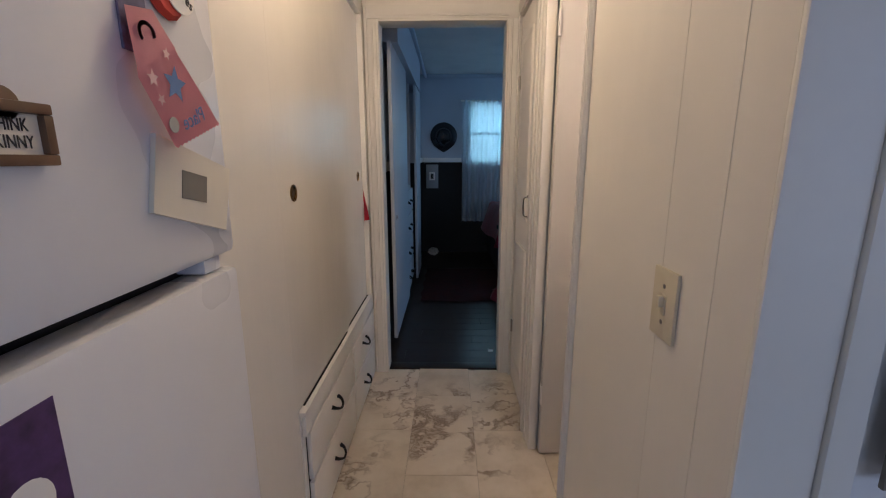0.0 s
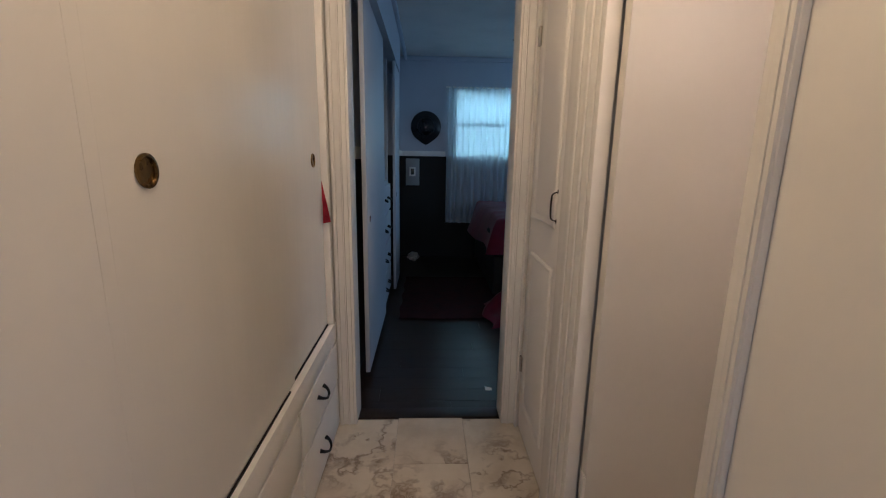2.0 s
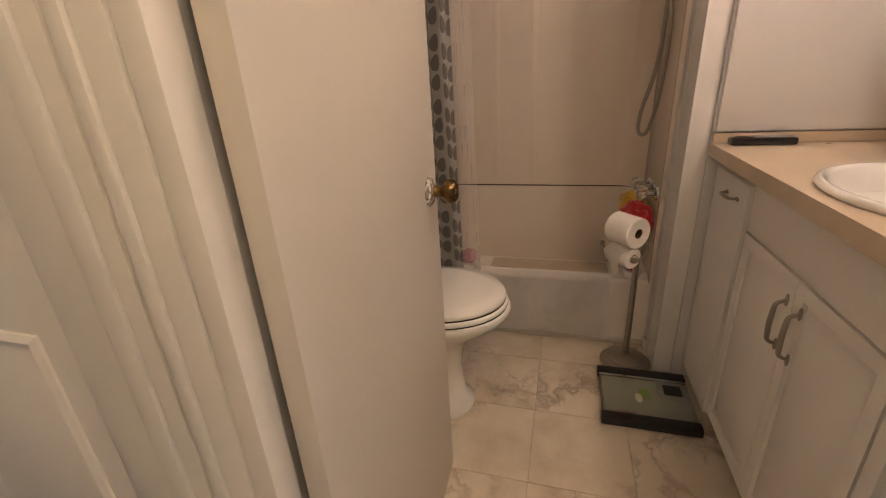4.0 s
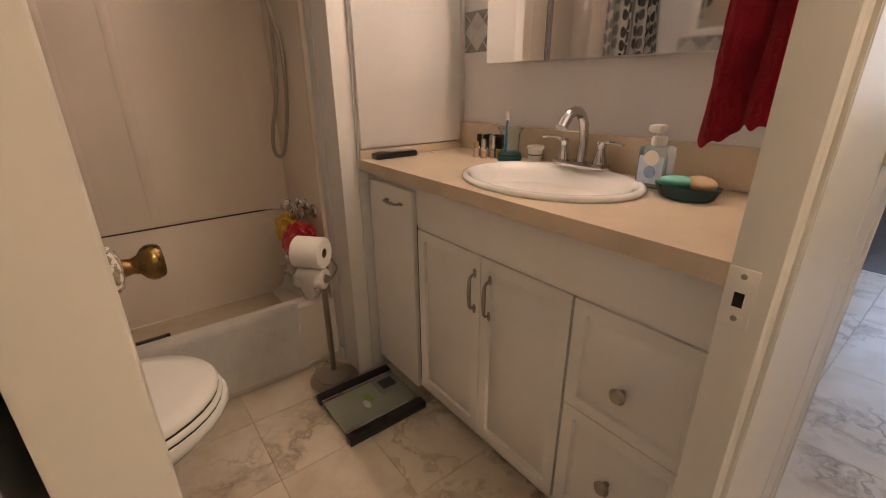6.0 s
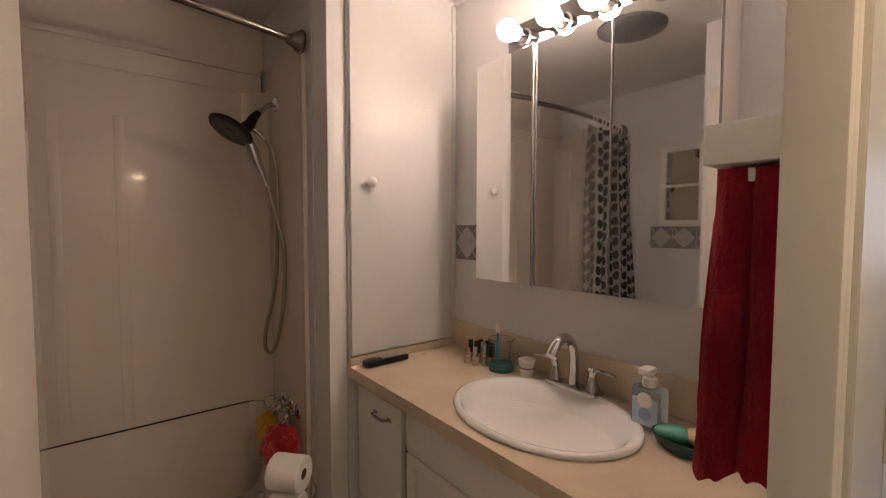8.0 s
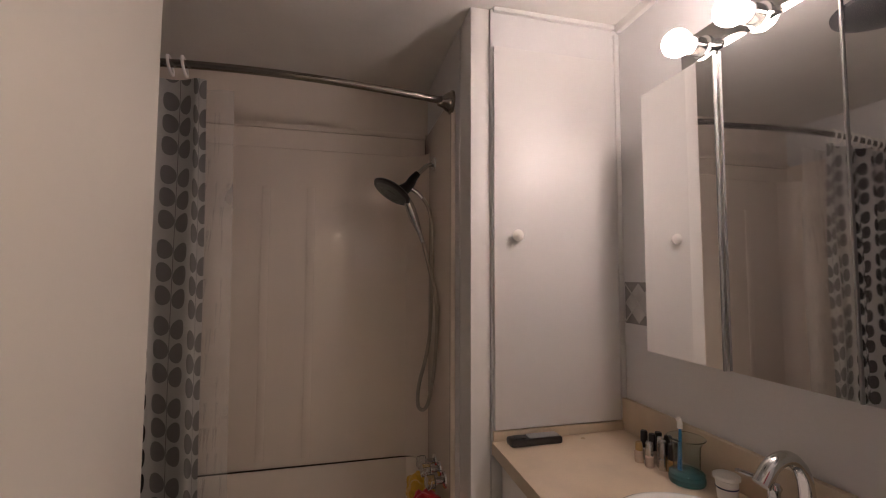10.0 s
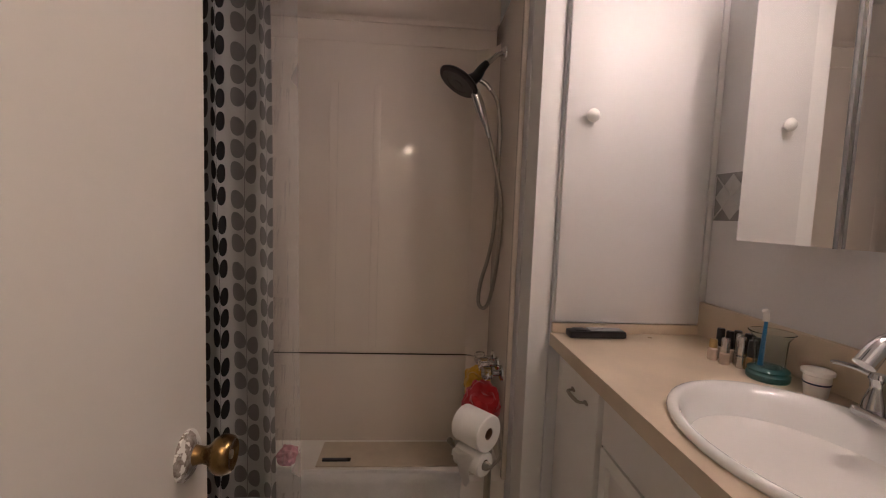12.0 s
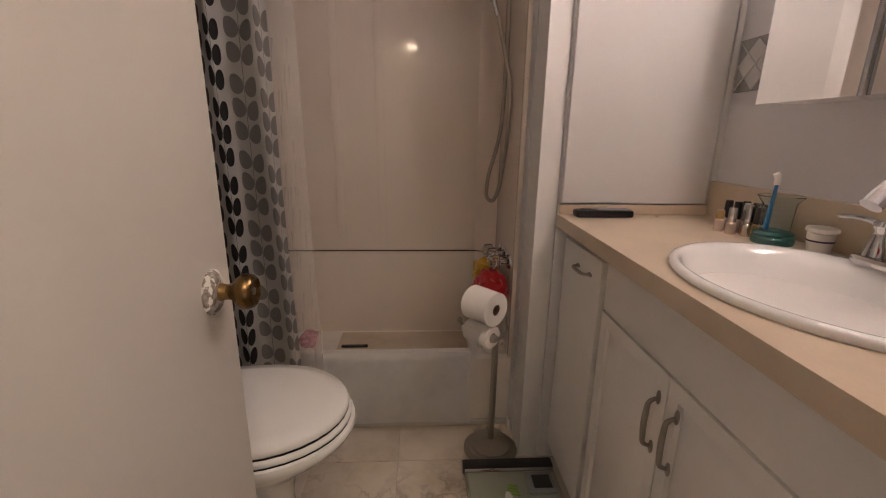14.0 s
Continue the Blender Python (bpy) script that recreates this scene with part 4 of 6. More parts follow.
for n, y in enumerate((2.635, 2.675, 2.75, 2.80, 2.86, 2.91, 2.97, 3.02, 3.08)):
    x = rod_x(y)
    part("ring", tube([(x + 0.019 * math.cos(a), y + 0.006 * math.sin(a), 2.038 + 0.030 * math.sin(a)) for a in (2 * math.pi * k / 12 for k in range(13))], 0.0042, 8, 0), WHITE, curtain, "white plastic ring")

# ---- shower head ----
shower = thing("hand_shower", (2.605, 1.777, 1.891), "chrome and black shower head with a hand shower and hose", "shower head")
part("flange", lathe([(0.030, 0), (0.028, 0.006), (0.014, 0.014), (0.010, 0.016)], (2.605, 1.776, 1.891), "y", 20), CHROME, shower)
part("arm", tube([(2.605, 1.78, 1.891), (2.60, 1.808, 1.882), (2.588, 1.840, 1.852), (2.578, 1.868, 1.822)], 0.0105, 10, 6), CHROME, shower)
part("bracket", tube([(2.582, 1.855, 1.840), (2.574, 1.876, 1.814), (2.562, 1.897, 1.780), (2.55, 1.925, 1.757)], lambda t: 0.014 + 0.012 * t, 12, 5), BLACK, shower)
HEADN = Vector((-0.16, 0.52, -0.84)).normalized()


def disc_head(profile, at):
    bm = lathe(profile, (0, 0, 0), "z", 32)
    q = HEADN.to_track_quat("Z", "Y").to_matrix()
    bmesh.ops.rotate(bm, cent=(0, 0, 0), matrix=q, verts=bm.verts)
    bmesh.ops.translate(bm, vec=at, verts=bm.verts)
    return bm


hub = Vector((2.53, 1.965, 1.752))
part("head", disc_head([(0.02, -0.016), (0.05, -0.008), (0.080, 0.000), (0.085, 0.006), (0.081, 0.012), (0.070, 0.014)], hub), BLACK, shower)
part("spray_face", disc_head([(0.068, 0.0135), (0.067, 0.0175), (0.045, 0.0185), (0.044, 0.0165), (0.022, 0.0165), (0.021, 0.019), (0.002, 0.019)], hub), surface("grey_nozzle_plate", (0.09, 0.09, 0.09), 0.35, 0.3, var=0.1), shower, "grey spray face with nozzle rings")
part("handset", tube([(2.535, 1.915, 1.735), (2.540, 1.893, 1.69), (2.543, 1.872, 1.635), (2.545, 1.855, 1.595)], lambda t: 0.013 + 0.007 * math.sin(math.pi * min(1, t * 1.1)), 14, 8), CHROME, shower)
part("hose_nut", tube([(2.545, 1.856, 1.598), (2.545, 1.848, 1.575), (2.544, 1.838, 1.545)], lambda t: 0.011 - 0.002 * t, 12, 4), CHROME, shower)
part("elbow", tube([(2.566, 1.893, 1.772), (2.562, 1.872, 1.762), (2.56, 1.852, 1.748), (2.56, 1.838, 1.732)], 0.0095, 12, 5), CHROME, shower)
hose_line = [(2.544, 1.838, 1.55), (2.528, 1.815, 1.445), (2.508, 1.793, 1.333), (2.500, 1.787, 1.252), (2.505, 1.790, 1.111), (2.53, 1.797, 0.985), (2.55, 1.812, 0.891), (2.556, 1.832, 0.866), (2.558, 1.851, 0.890), (2.56, 1.846, 0.967), (2.56, 1.820, 1.068), (2.56, 1.803, 1.168), (2.555, 1.798, 1.299), (2.545, 1.796, 1.478), (2.55, 1.800, 1.621), (2.556, 1.813, 1.691), (2.56, 1.838, 1.735)]
part("hose", tube(hose_line, 0.0076, 10, 9), NICKEL, shower, "ribbed metal hose")

# ---- tub taps ----
CRYSTAL = clear_of("crystal_acrylic", (0.93, 0.92, 0.90), 0.08, 0.9)
taps = thing("tub_taps", (2.48, 1.777, 0.65), "three crystal tub taps with chrome stems", "tap")
for x, z in ((2.40, 0.655), (2.485, 0.66), (2.57, 0.655)):
    s = part("stem", lathe([(0.030, 0), (0.028, 0.006), (0.012, 0.012), (0.011, 0.035)], (x, 1.776, z), "y", 18), CHROME, taps)
    part("handle", lathe([(0.013, 0.034), (0.024, 0.040), (0.027, 0.055), (0.025, 0.070), (0.016, 0.077), (0.002, 0.078)], (x, 1.776, z), "y", 8), CRYSTAL, s, "faceted clear handle")
part("spout", tube([(2.485, 1.776, 0.47), (2.485, 1.82, 0.475), (2.485, 1.87, 0.468), (2.485, 1.89, 0.45)], 0.02, 12, 5), CHROME, taps)


def puff(at, r, seed, squash=1.0):
    bm = bmesh.new()
    bmesh.ops.create_icosphere(bm, subdivisions=4, radius=r)
    for v in bm.verts:
        n = noise.noise(v.co * (55 / (r / 0.05)) + Vector((seed, 0, 0)))
        v.co *= 1 + 0.30 * n
        v.co.z *= squash
        v.co += Vector(at)
    return bm


def hung_puff(at, r, seed, material, label, tap):
    ob = thing("bath_puff", (at[0], at[1], at[2] - r), label, "bath puff")
    part("mesh_ball", puff(at, r, seed, 1.15), material, ob, sharp=20)
    part("cord", tube([(at[0], at[1], at[2] + r * 0.8), tap], 0.0016, 6, 0), WHITE, ob)


REDMESH = surface("red_mesh", (0.55, 0.012, 0.02), 0.75, var=0.2, fine=240, bump=0.7, sheen=0.4)
YELLOWMESH = surface("yellow_mesh", (0.62, 0.36, 0.02), 0.75, var=0.2, fine=240, bump=0.7, sheen=0.4)
hung_puff((2.40, 1.848, 0.540), 0.068, 3.0, REDMESH, "red mesh bath puff hanging from a tap", (2.402, 1.826, 0.655))
hung_puff((2.535, 1.846, 0.560), 0.056, 8.0, YELLOWMESH, "yellow mesh bath puff hanging from a tap", (2.487, 1.826, 0.66))
single("bath_puff", puff((2.40, 2.56, 0.335), 0.038, 5.0, 0.9), PINKPUFF, "pink mesh bath puff on the tub rim", "bath puff", sharp=20)

# ---- bath mat draped over the rim, tub mat ----
mat = thing("bath_mat", (2.31, 2.2, 0.05), "white terry bath mat draped over the tub rim", "bath mat")


def mat_at(u, v):
    y = 1.925 + 0.70 * u
    wob = 0.004 * noise.noise((u * 5, v * 4, 1.0)) + 0.0006 * noise.noise((u * 30, v * 24, 4.0))
    if v < 0.62:
        t = v / 0.62
        return (2.300 + wob - 0.008 * math.sin(t * 3.0) - 0.042 * (1 - t) ** 0.9, y + 0.01 * math.sin(v * 5), 0.04 + 0.262 * t + 0.010 * math.sin(4.2 * u) * (1 - t))
    t = (v - 0.62) / 0.38
    return (2.302 + 0.075 * t, y, 0.305 + 0.010 * math.sin(math.pi * min(1, t * 2)) + wob - max(0, t - 0.8) * 0.12)


part("terry", sheet(60, 34, mat_at, 0.008), WHITECLOTH, mat, sharp=80)
TUBMAT = surface("tub_mat_vinyl", (0.60, 0.50, 0.38), 0.6, var=0.1, scale=6, fine=60, bump=0.4)
single("tub_mat", box(2.585, 2.775, 1.90, 2.50, 0.1725, 0.178, 0.002), TUBMAT, "beige vinyl mat on the tub floor", "mat")
single("shower_squeegee", box(2.615, 2.632, 2.36, 2.48, 0.1785, 0.188, 0.003), BLACK, "black rubber strip lying in the tub", "strip")
soap = thing("soap_dish", (2.35, 1.845, 0.3055), "round white soap dish with a red disc on the tub rim", "soap dish")
part("dish", lathe([(0.030, 0), (0.036, 0.012), (0.037, 0.03), (0.034, 0.034), (0.002, 0.034)], (2.35, 1.845, 0.3055)), PORCELAIN, soap)
part("disc", lathe([(0.02, 0.034), (0.02, 0.037), (0.002, 0.038)], (2.35, 1.845, 0.3055)), REDMESH, soap, "red disc")

# ---- toilet paper stand ----
stand = thing("paper_stand", (2.158, 1.862, 0), "brushed metal toilet paper stand with two rolls' arms", "paper stand")
PX, PY = 2.158, 1.862
part("base", lathe([(0.094, 0), (0.097, 0.005), (0.097, 0.010), (0.091, 0.014), (0.088, 0.015), (0.086, 0.021), (0.077, 0.025), (0.074, 0.026), (0.072, 0.031), (0.060, 0.036), (0.038, 0.043), (0.020, 0.047), (0.0125, 0.052)], (PX, PY, 0), steps=36), NICKEL, stand)
part("pole", lathe([(0.0115, 0.045), (0.0115, 0.50), (0.014, 0.505), (0.014, 0.52), (0.006, 0.526)], (PX, PY, 0), steps=16), NICKEL, stand)


def roll(at, r, hole, length, label, hang):
    """A paper roll whose near end is at; the roll runs away from it across the stand."""
    ob = thing("toilet_roll", (at[0], at[1], at[2] - r), label, "toilet paper", "toilet paper rolls")
    bm = lathe([(hole, 0), (r - 0.003, 0), (r, 0.003), (r, length - 0.003), (r - 0.003, length), (hole, length), (hole, 0.0)], at, "y", 40, caps=False)
    part("paper", turned(bm, at, -50), PAPER, ob)
    bm = lathe([(hole - 0.002, 0.003), (hole, 0.003), (hole, length - 0.003), (hole - 0.002, length - 0.003), (hole - 0.002, 0.003)], at, "y", 24, caps=False)
    part("core", turned(bm, at, -50), WOOD, ob, "brown cardboard core")
    if hang:
        bm = sheet(14, 12, lambda u, v: (at[0] - r * math.cos(0.9 * (1 - v)) - 0.004 - 0.016 * v * math.sin(3 * v + 2 * u), at[1] + 0.02 + (length - 0.025) * u + 0.02 * v * u, at[2] + r * math.sin(0.9 * (1 - v)) * 0.9 - 0.075 * v * v * (0.55 + 0.45 * math.sin(5 * u))), 0.0008)
        part("loose_end", turned(bm, at, -50), PAPER, ob)


LOW = (2.052, 1.892, 0.508)
part("arm", tube([(PX, PY, 0.520), (PX - 0.035, PY - 0.022, 0.548), (LOW[0] + 0.010, LOW[1] - 0.042, 0.553), (LOW[0] - 0.014, LOW[1] - 0.040, 0.541), (LOW[0] - 0.016, LOW[1] - 0.019, 0.516), (LOW[0] - 0.010, LOW[1] - 0.008, 0.508), (LOW[0] + 0.04, LOW[1] + 0.034, 0.508), (LOW[0] + 0.10, LOW[1] + 0.084, 0.508), (LOW[0] + 0.108, LOW[1] + 0.091, 0.516)], 0.0045, 8, 7), NICKEL, stand)
part("spindle_end", lathe([(0.014, 0.0), (0.015, 0.003), (0.010, 0.008), (0.002, 0.009)], (LOW[0] - 0.003, LOW[1] - 0.002, 0.508), "-x", 16), NICKEL, stand)
part("finial", ball((LOW[0] + 0.112, LOW[1] + 0.095, 0.522), 0.010), NICKEL, stand)
roll(LOW, 0.037, 0.016, 0.10, "partly used toilet roll on the stand's arm", True)
roll((2.057, 1.883, 0.600), 0.055, 0.018, 0.105, "full toilet roll resting on another roll", False)

# ---- bathroom scale ----
sc = thing("bathroom_scale", (1.93, 1.818, 0), "glass bathroom scale with black ends", "scale")
ICE = clear_of("scale_glass", (0.88, 0.92, 0.87), 0.05, 0.95)
part("platform", box(1.80, 2.06, 1.668, 1.972, 0.018, 0.027, 0.003), ICE, sc, "greenish glass platform")
part("underside", boxes((1.82, 2.04, 1.68, 1.96, 0.008, 0.0175)), surface("scale_grey", (0.66, 0.66, 0.57), 0.4, var=0.05), sc)
for x0, x1 in ((1.782, 1.822), (2.034, 2.075)):
    part("end_bar", box(x0, x1, 1.664, 1.976, 0.004, 0.034, 0.006), BLACK, sc, "black plastic end bar")
part("trim_strip", box(2.019, 2.032, 1.67, 1.97, 0.0272, 0.031, 0.001), CHROME, sc, "silver strip")
part("display_frame", box(1.925, 2.015, 1.682, 1.772, 0.0272, 0.0288, 0.001), surface("display_grey", (0.30, 0.31, 0.29), 0.4, var=0.05), sc, "grey display frame")
part("display", box(1.945, 2.000, 1.692, 1.752, 0.0289, 0.0298, 0.0004), BLACK, sc, "dark display")
part("near_strip", box(1.824, 1.834, 1.672, 1.968, 0.0272, 0.030, 0.001), CHROME, sc, "silver strip")
part("emblem_body", lathe([(0.016, 0), (0.015, 0.0015), (0.002, 0.0018)], (1.913, 1.842, 0.0272), "z", 20, 1.5, 0.8), PAPER, sc, "white emblem print")
LIME = surface("lime_print", (0.30, 0.50, 0.07), 0.5, var=0.15, scale=40)
for n in range(4):
    part("emblem_stroke", turned(boxes((1.922 + 0.011 * n, 1.929 + 0.011 * n, 1.800 + 0.004 * n, 1.842, 0.0273, 0.0284), bevel=0.0004), (1.94, 1.82, 0.028), -18), LIME, sc, "lime green stroke of the print")
for x, y in ((1.805, 1.69), (1.805, 1.95), (2.05, 1.69), (2.05, 1.95)):
    part("foot", lathe([(0.012, 0), (0.012, 0.006)], (x, y, 0), steps=12), BLACK, sc)

# ---- faucet ----
fx, fy, fz = 1.475, 1.302, 0.909
faucet = thing("faucet", (fx, fy, fz), "chrome two-handle bathroom faucet with an arched spout", "faucet")
part("base_plate", box(fx - 0.085, fx + 0.085, fy - 0.026, fy + 0.026, fz, fz + 0.018, 0.008), CHROME, faucet)
part("spout", tube([(fx, fy, fz + 0.015), (fx, fy - 0.004, fz + 0.07), (fx, fy + 0.004, fz + 0.125), (fx, fy + 0.035, fz + 0.158), (fx, fy + 0.075, fz + 0.152), (fx, fy + 0.105, fz + 0.118)], lambda t: 0.0148 - 0.002 * math.sin(math.pi * t) + 0.001 * t, 14, 6), CHROME, faucet)
for s in (-1, 1):
    h = part("handle", lathe([(0.021, 0.015), (0.018, 0.03), (0.011, 0.055), (0.012, 0.066), (0.015, 0.072), (0.011, 0.08), (0.002, 0.082)], (fx + s * 0.062, fy, fz), "z", 18), CHROME, faucet)
    part("lever", tube([(fx + s * 0.062, fy, fz + 0.074), (fx + s * 0.09, fy + 0.006, fz + 0.080), (fx + s * 0.125, fy + 0.012, fz + 0.079), (fx + s * 0.135, fy + 0.013, fz + 0.077)], lambda t: 0.006 - 0.0025 * t, 8, 5), CHROME, h)

# ---- small things on the counter ----
CT = 0.8955


def polish_bottle(x, y, cap_h, body_h, cap, body, r=0.0095):
    ob = thing("nail_polish", (x, y, CT), "nail polish bottle with a tall cap on the counter", "nail polish", "nail polish bottles")
    part("bottle", lathe([(r, 0), (r + 0.0005, 0.003), (r + 0.0005, body_h - 0.004), (r * 0.75, body_h)], (x, y, CT), steps=16), body, ob)
    part("cap", lathe([(r * 0.86, body_h), (r * 0.9, body_h + 0.003), (r * 0.82, body_h + cap_h - 0.003), (r * 0.7, body_h + cap_h)], (x, y, CT), steps=16), cap, ob)


SILVER = surface("silver_cap", (0.62, 0.60, 0.57), 0.25, 0.9, var=0.05)
GOLD = surface("gold_polish", (0.50, 0.34, 0.14), 0.3, 0.4, var=0.1)
NUDE = surface("nude_polish", (0.62, 0.48, 0.38), 0.2, var=0.05)
for x, y, ch, bh, cap, body in ((1.893, 1.322, 0.044, 0.034, BLACK, SILVER), (1.872, 1.292, 0.044, 0.034, BLACK, BLACK), (1.880, 1.350, 0.022, 0.032, GOLD, NUDE), (1.866, 1.318, 0.044, 0.034, BLACK, NUDE),
                               (1.844, 1.286, 0.044, 0.034, BLACK, BLACK), (1.846, 1.344, 0.036, 0.030, SILVER, NUDE), (1.838, 1.314, 0.044, 0.034, SILVER, SILVER), (1.816, 1.290, 0.044, 0.034, BLACK, GOLD),
                               (1.820, 1.322, 0.044, 0.032, SILVER, SILVER), (1.800, 1.312, 0.040, 0.034, BLACK, GOLD)):
    polish_bottle(x, y, ch, bh, cap, body, 0.0112)
hold = thing("toothbrush_holder", (1.752, 1.312, CT), "teal translucent toothbrush holder with a flared rim", "toothbrush holder")
part("base", lathe([(0.040, 0), (0.042, 0.004), (0.042, 0.014), (0.039, 0.017), (0.039, 0.020), (0.041, 0.023), (0.036, 0.028), (0.012, 0.034)], (1.752, 1.312, CT), steps=32), TEAL, hold)
part("tumbler", lathe([(0.030, 0.029), (0.031, 0.060), (0.033, 0.092), (0.041, 0.104), (0.045, 0.108), (0.0435, 0.1095), (0.031, 0.093), (0.029, 0.060), (0.028, 0.031)], (1.752, 1.312, CT), steps=36), PALETEAL, hold, "clear pale teal tumbler")
BLUE = surface("blue_plastic", (0.02, 0.18, 0.42), 0.3, var=0.1)
brush = thing("toothbrush", (1.74, 1.335, CT + 0.035), "blue and white toothbrush standing in the holder", "toothbrush")
part("shaft", tube([(1.746, 1.338, CT + 0.034), (1.748, 1.334, CT + 0.09), (1.750, 1.330, CT + 0.135)], lambda t: 0.0055 - 0.002 * t, 8, 5), BLUE, brush)
part("bristle_head", tube([(1.750, 1.331, CT + 0.133), (1.7505, 1.331, CT + 0.150), (1.751, 1.335, CT + 0.158)], 0.0065, 8, 3), WHITE, brush, "white bristle head")
pot = thing("pill_cup", (1.66, 1.288, CT), "small white plastic cup with a blue band", "cup")
part("cup", lathe([(0.019, 0), (0.020, 0.002), (0.0235, 0.036), (0.0235, 0.044), (0.021, 0.046), (0.019, 0.043)], (1.66, 1.288, CT), steps=28), WHITE, pot)
part("band", lathe([(0.0226, 0.0268), (0.0236, 0.0272), (0.0239, 0.0300), (0.0230, 0.0304)], (1.66, 1.288, CT), steps=28), surface("navy_band", (0.02, 0.03, 0.09), 0.4, var=0.05), pot, "navy band")
part("lid", lathe([(0.0235, 0.046), (0.028, 0.048), (0.028, 0.055), (0.025, 0.057), (0.002, 0.057)], (1.66, 1.288, CT), steps=28), WHITE, pot)

LOTION = clear_of("clear_soap", (0.70, 0.86, 0.95), 0.1, 0.8)
pump = thing("soap_dispenser", (1.235, 1.345, CT), "clear foaming soap bottle with a white pump", "soap bottle")
part("bottle", box(1.197, 1.273, 1.318, 1.366, CT, CT + 0.105, 0.014), LOTION, pump)
part("label", box(1.205, 1.265, 1.3665, 1.3675, CT + 0.015, CT + 0.08), surface("pale_blue_label", (0.55, 0.66, 0.80), 0.5, var=0.1, scale=30), pump, "pale blue label")
part("badge", lathe([(0.018, 0), (0.018, 0.001), (0.013, 0.0012), (0.002, 0.0012)], (1.235, 1.3678, CT + 0.076), "y", 24), WHITE, pump, "round white badge")
part("print_spot", lathe([(0.015, 0), (0.015, 0.0005), (0.002, 0.0006)], (1.235, 1.3677, CT + 0.042), "y", 20), surface("mid_blue_print", (0.28, 0.40, 0.66), 0.5, var=0.2, scale=60), pump, "blue printed spot")
part("collar", lathe([(0.017, 0.104), (0.018, 0.112), (0.017, 0.124), (0.009, 0.127), (0.009, 0.138)], (1.235, 1.342, CT), steps=20), WHITE, pump)
part("pump_head", boxes((1.220, 1.250, 1.335, 1.378, CT + 0.136, CT + 0.153), bevel=0.007), WHITE, pump)

DEEPTEAL = surface("dark_teal_glass", (0.012, 0.06, 0.065), 0.1, var=0.1)
dish = thing("soap_tray", (1.135, 1.385, CT), "dark teal oval soap tray", "soap tray")
part("tray", lathe([(0.05, 0), (0.056, 0.004), (0.066, 0.026), (0.068, 0.030), (0.063, 0.030), (0.054, 0.010), (0.002, 0.008)], (1.135, 1.385, CT), steps=36, sx=1.05, sy=0.72), DEEPTEAL, dish)
MINT = surface("green_soap", (0.12, 0.42, 0.33), 0.35, var=0.05)
SAND = surface("tan_soap", (0.55, 0.38, 0.22), 0.4, var=0.05)
single("soap_bar", turned(ball((1.155, 1.392, CT + 0.034), 0.04, (1.05, 0.62, 0.40)), (1.155, 1.392, CT + 0.034), 20), MINT, "green soap bar in the tray", "soap bar", "soap bars", sharp=80)
single("soap_bar", turned(ball((1.110, 1.380, CT + 0.036), 0.038, (1.0, 0.66, 0.45)), (1.110, 1.380, CT + 0.036), -25), SAND, "tan soap bar in the tray", "soap bar", "soap bars", sharp=80)
phone = thing("cordless_phone", (2.065, 1.58, CT), "black and silver cordless phone lying on the counter", "phone")
part("body", box(2.042, 2.088, 1.492, 1.662, CT, CT + 0.022, 0.008), BLACK, phone)
part("face_plate", box(2.047, 2.083, 1.50, 1.60, CT + 0.0222, CT + 0.0245, 0.001), surface("phone_silver", (0.36, 0.36, 0.37), 0.35, 0.2, var=0.03), phone, "silver face plate")
part("screen", box(2.05, 2.08, 1.61, 1.645, CT + 0.0222, CT + 0.0242, 0.001), BLACK, phone)

# ---- red towel on a hook rail beside the doorway ----
rail = thing("towel_rack", (0.92, 1.75, 1.45), "white wooden towel rack on the wall", "towel rack")
part("board", box(0.8765, 0.968, 1.55, 1.80, 1.452, 1.500, 0.004), WHITE, rail)
part("rail", tube([(0.925, 1.565, 1.44), (0.925, 1.78, 1.44)], 0.008, 10, 0), WHITE, rail)
towel = thing("hand_towel", (0.93, 1.7, 1.08), "crimson red terry hand towel hanging from a rack", "towel")


def towel_at(u, v):
    y = 1.57 + 0.205 * u
    z = 1.088 + 0.362 * v + (0.010 * math.sin(5 * u) + 0.012 * noise.noise((u * 9, 0.3, 2.0))) * (1 - v)
    x = 0.958 + 0.020 * (1 - v) + 0.008 * math.sin(11 * u + 1.5 * v) * (1.1 - 0.6 * v) + 0.005 * noise.noise((u * 6, v * 5, 3.0)) + 0.0015 * noise.noise((u * 40, v * 60, 5.0))
    return (x, y + 0.012 * (1 - v) * (u - 0.3), z)


def towel_end(u, v):
    """The folded edge towards the doorway: two rolls of cloth with a crease between."""
    x = 0.884 + (0.078 + 0.018 * (1 - v)) * u
    bulge = abs(math.sin(2 * math.pi * (u * 0.98 + 0.04 * math.sin(3 * v)))) ** 0.6
    return (x, 1.768 + 0.020 * bulge + 0.004 * math.sin(6 * v + 5 * u) + 0.003 * noise.noise((u * 12, v * 14, 4.0)), 1.078 + 0.370 * v + (0.014 * math.sin(4.5 * u + 0.6) + 0.014 * noise.noise((u * 8, 0.7, 1.0))) * (1 - v))


part("front_fold", sheet(40, 40, towel_at, 0.009), RED_TOWEL, towel, sharp=80)
part("end_fold", sheet(48, 44, towel_end, 0.006), RED_TOWEL, towel, sharp=80)
part("back_fold", sheet(30, 30, lambda u, v: (0.888 + 0.005 * math.sin(9 * u), 1.58 + 0.19 * u, 1.12 + 0.33 * v), 0.008), RED_TOWEL, towel, sharp=80)
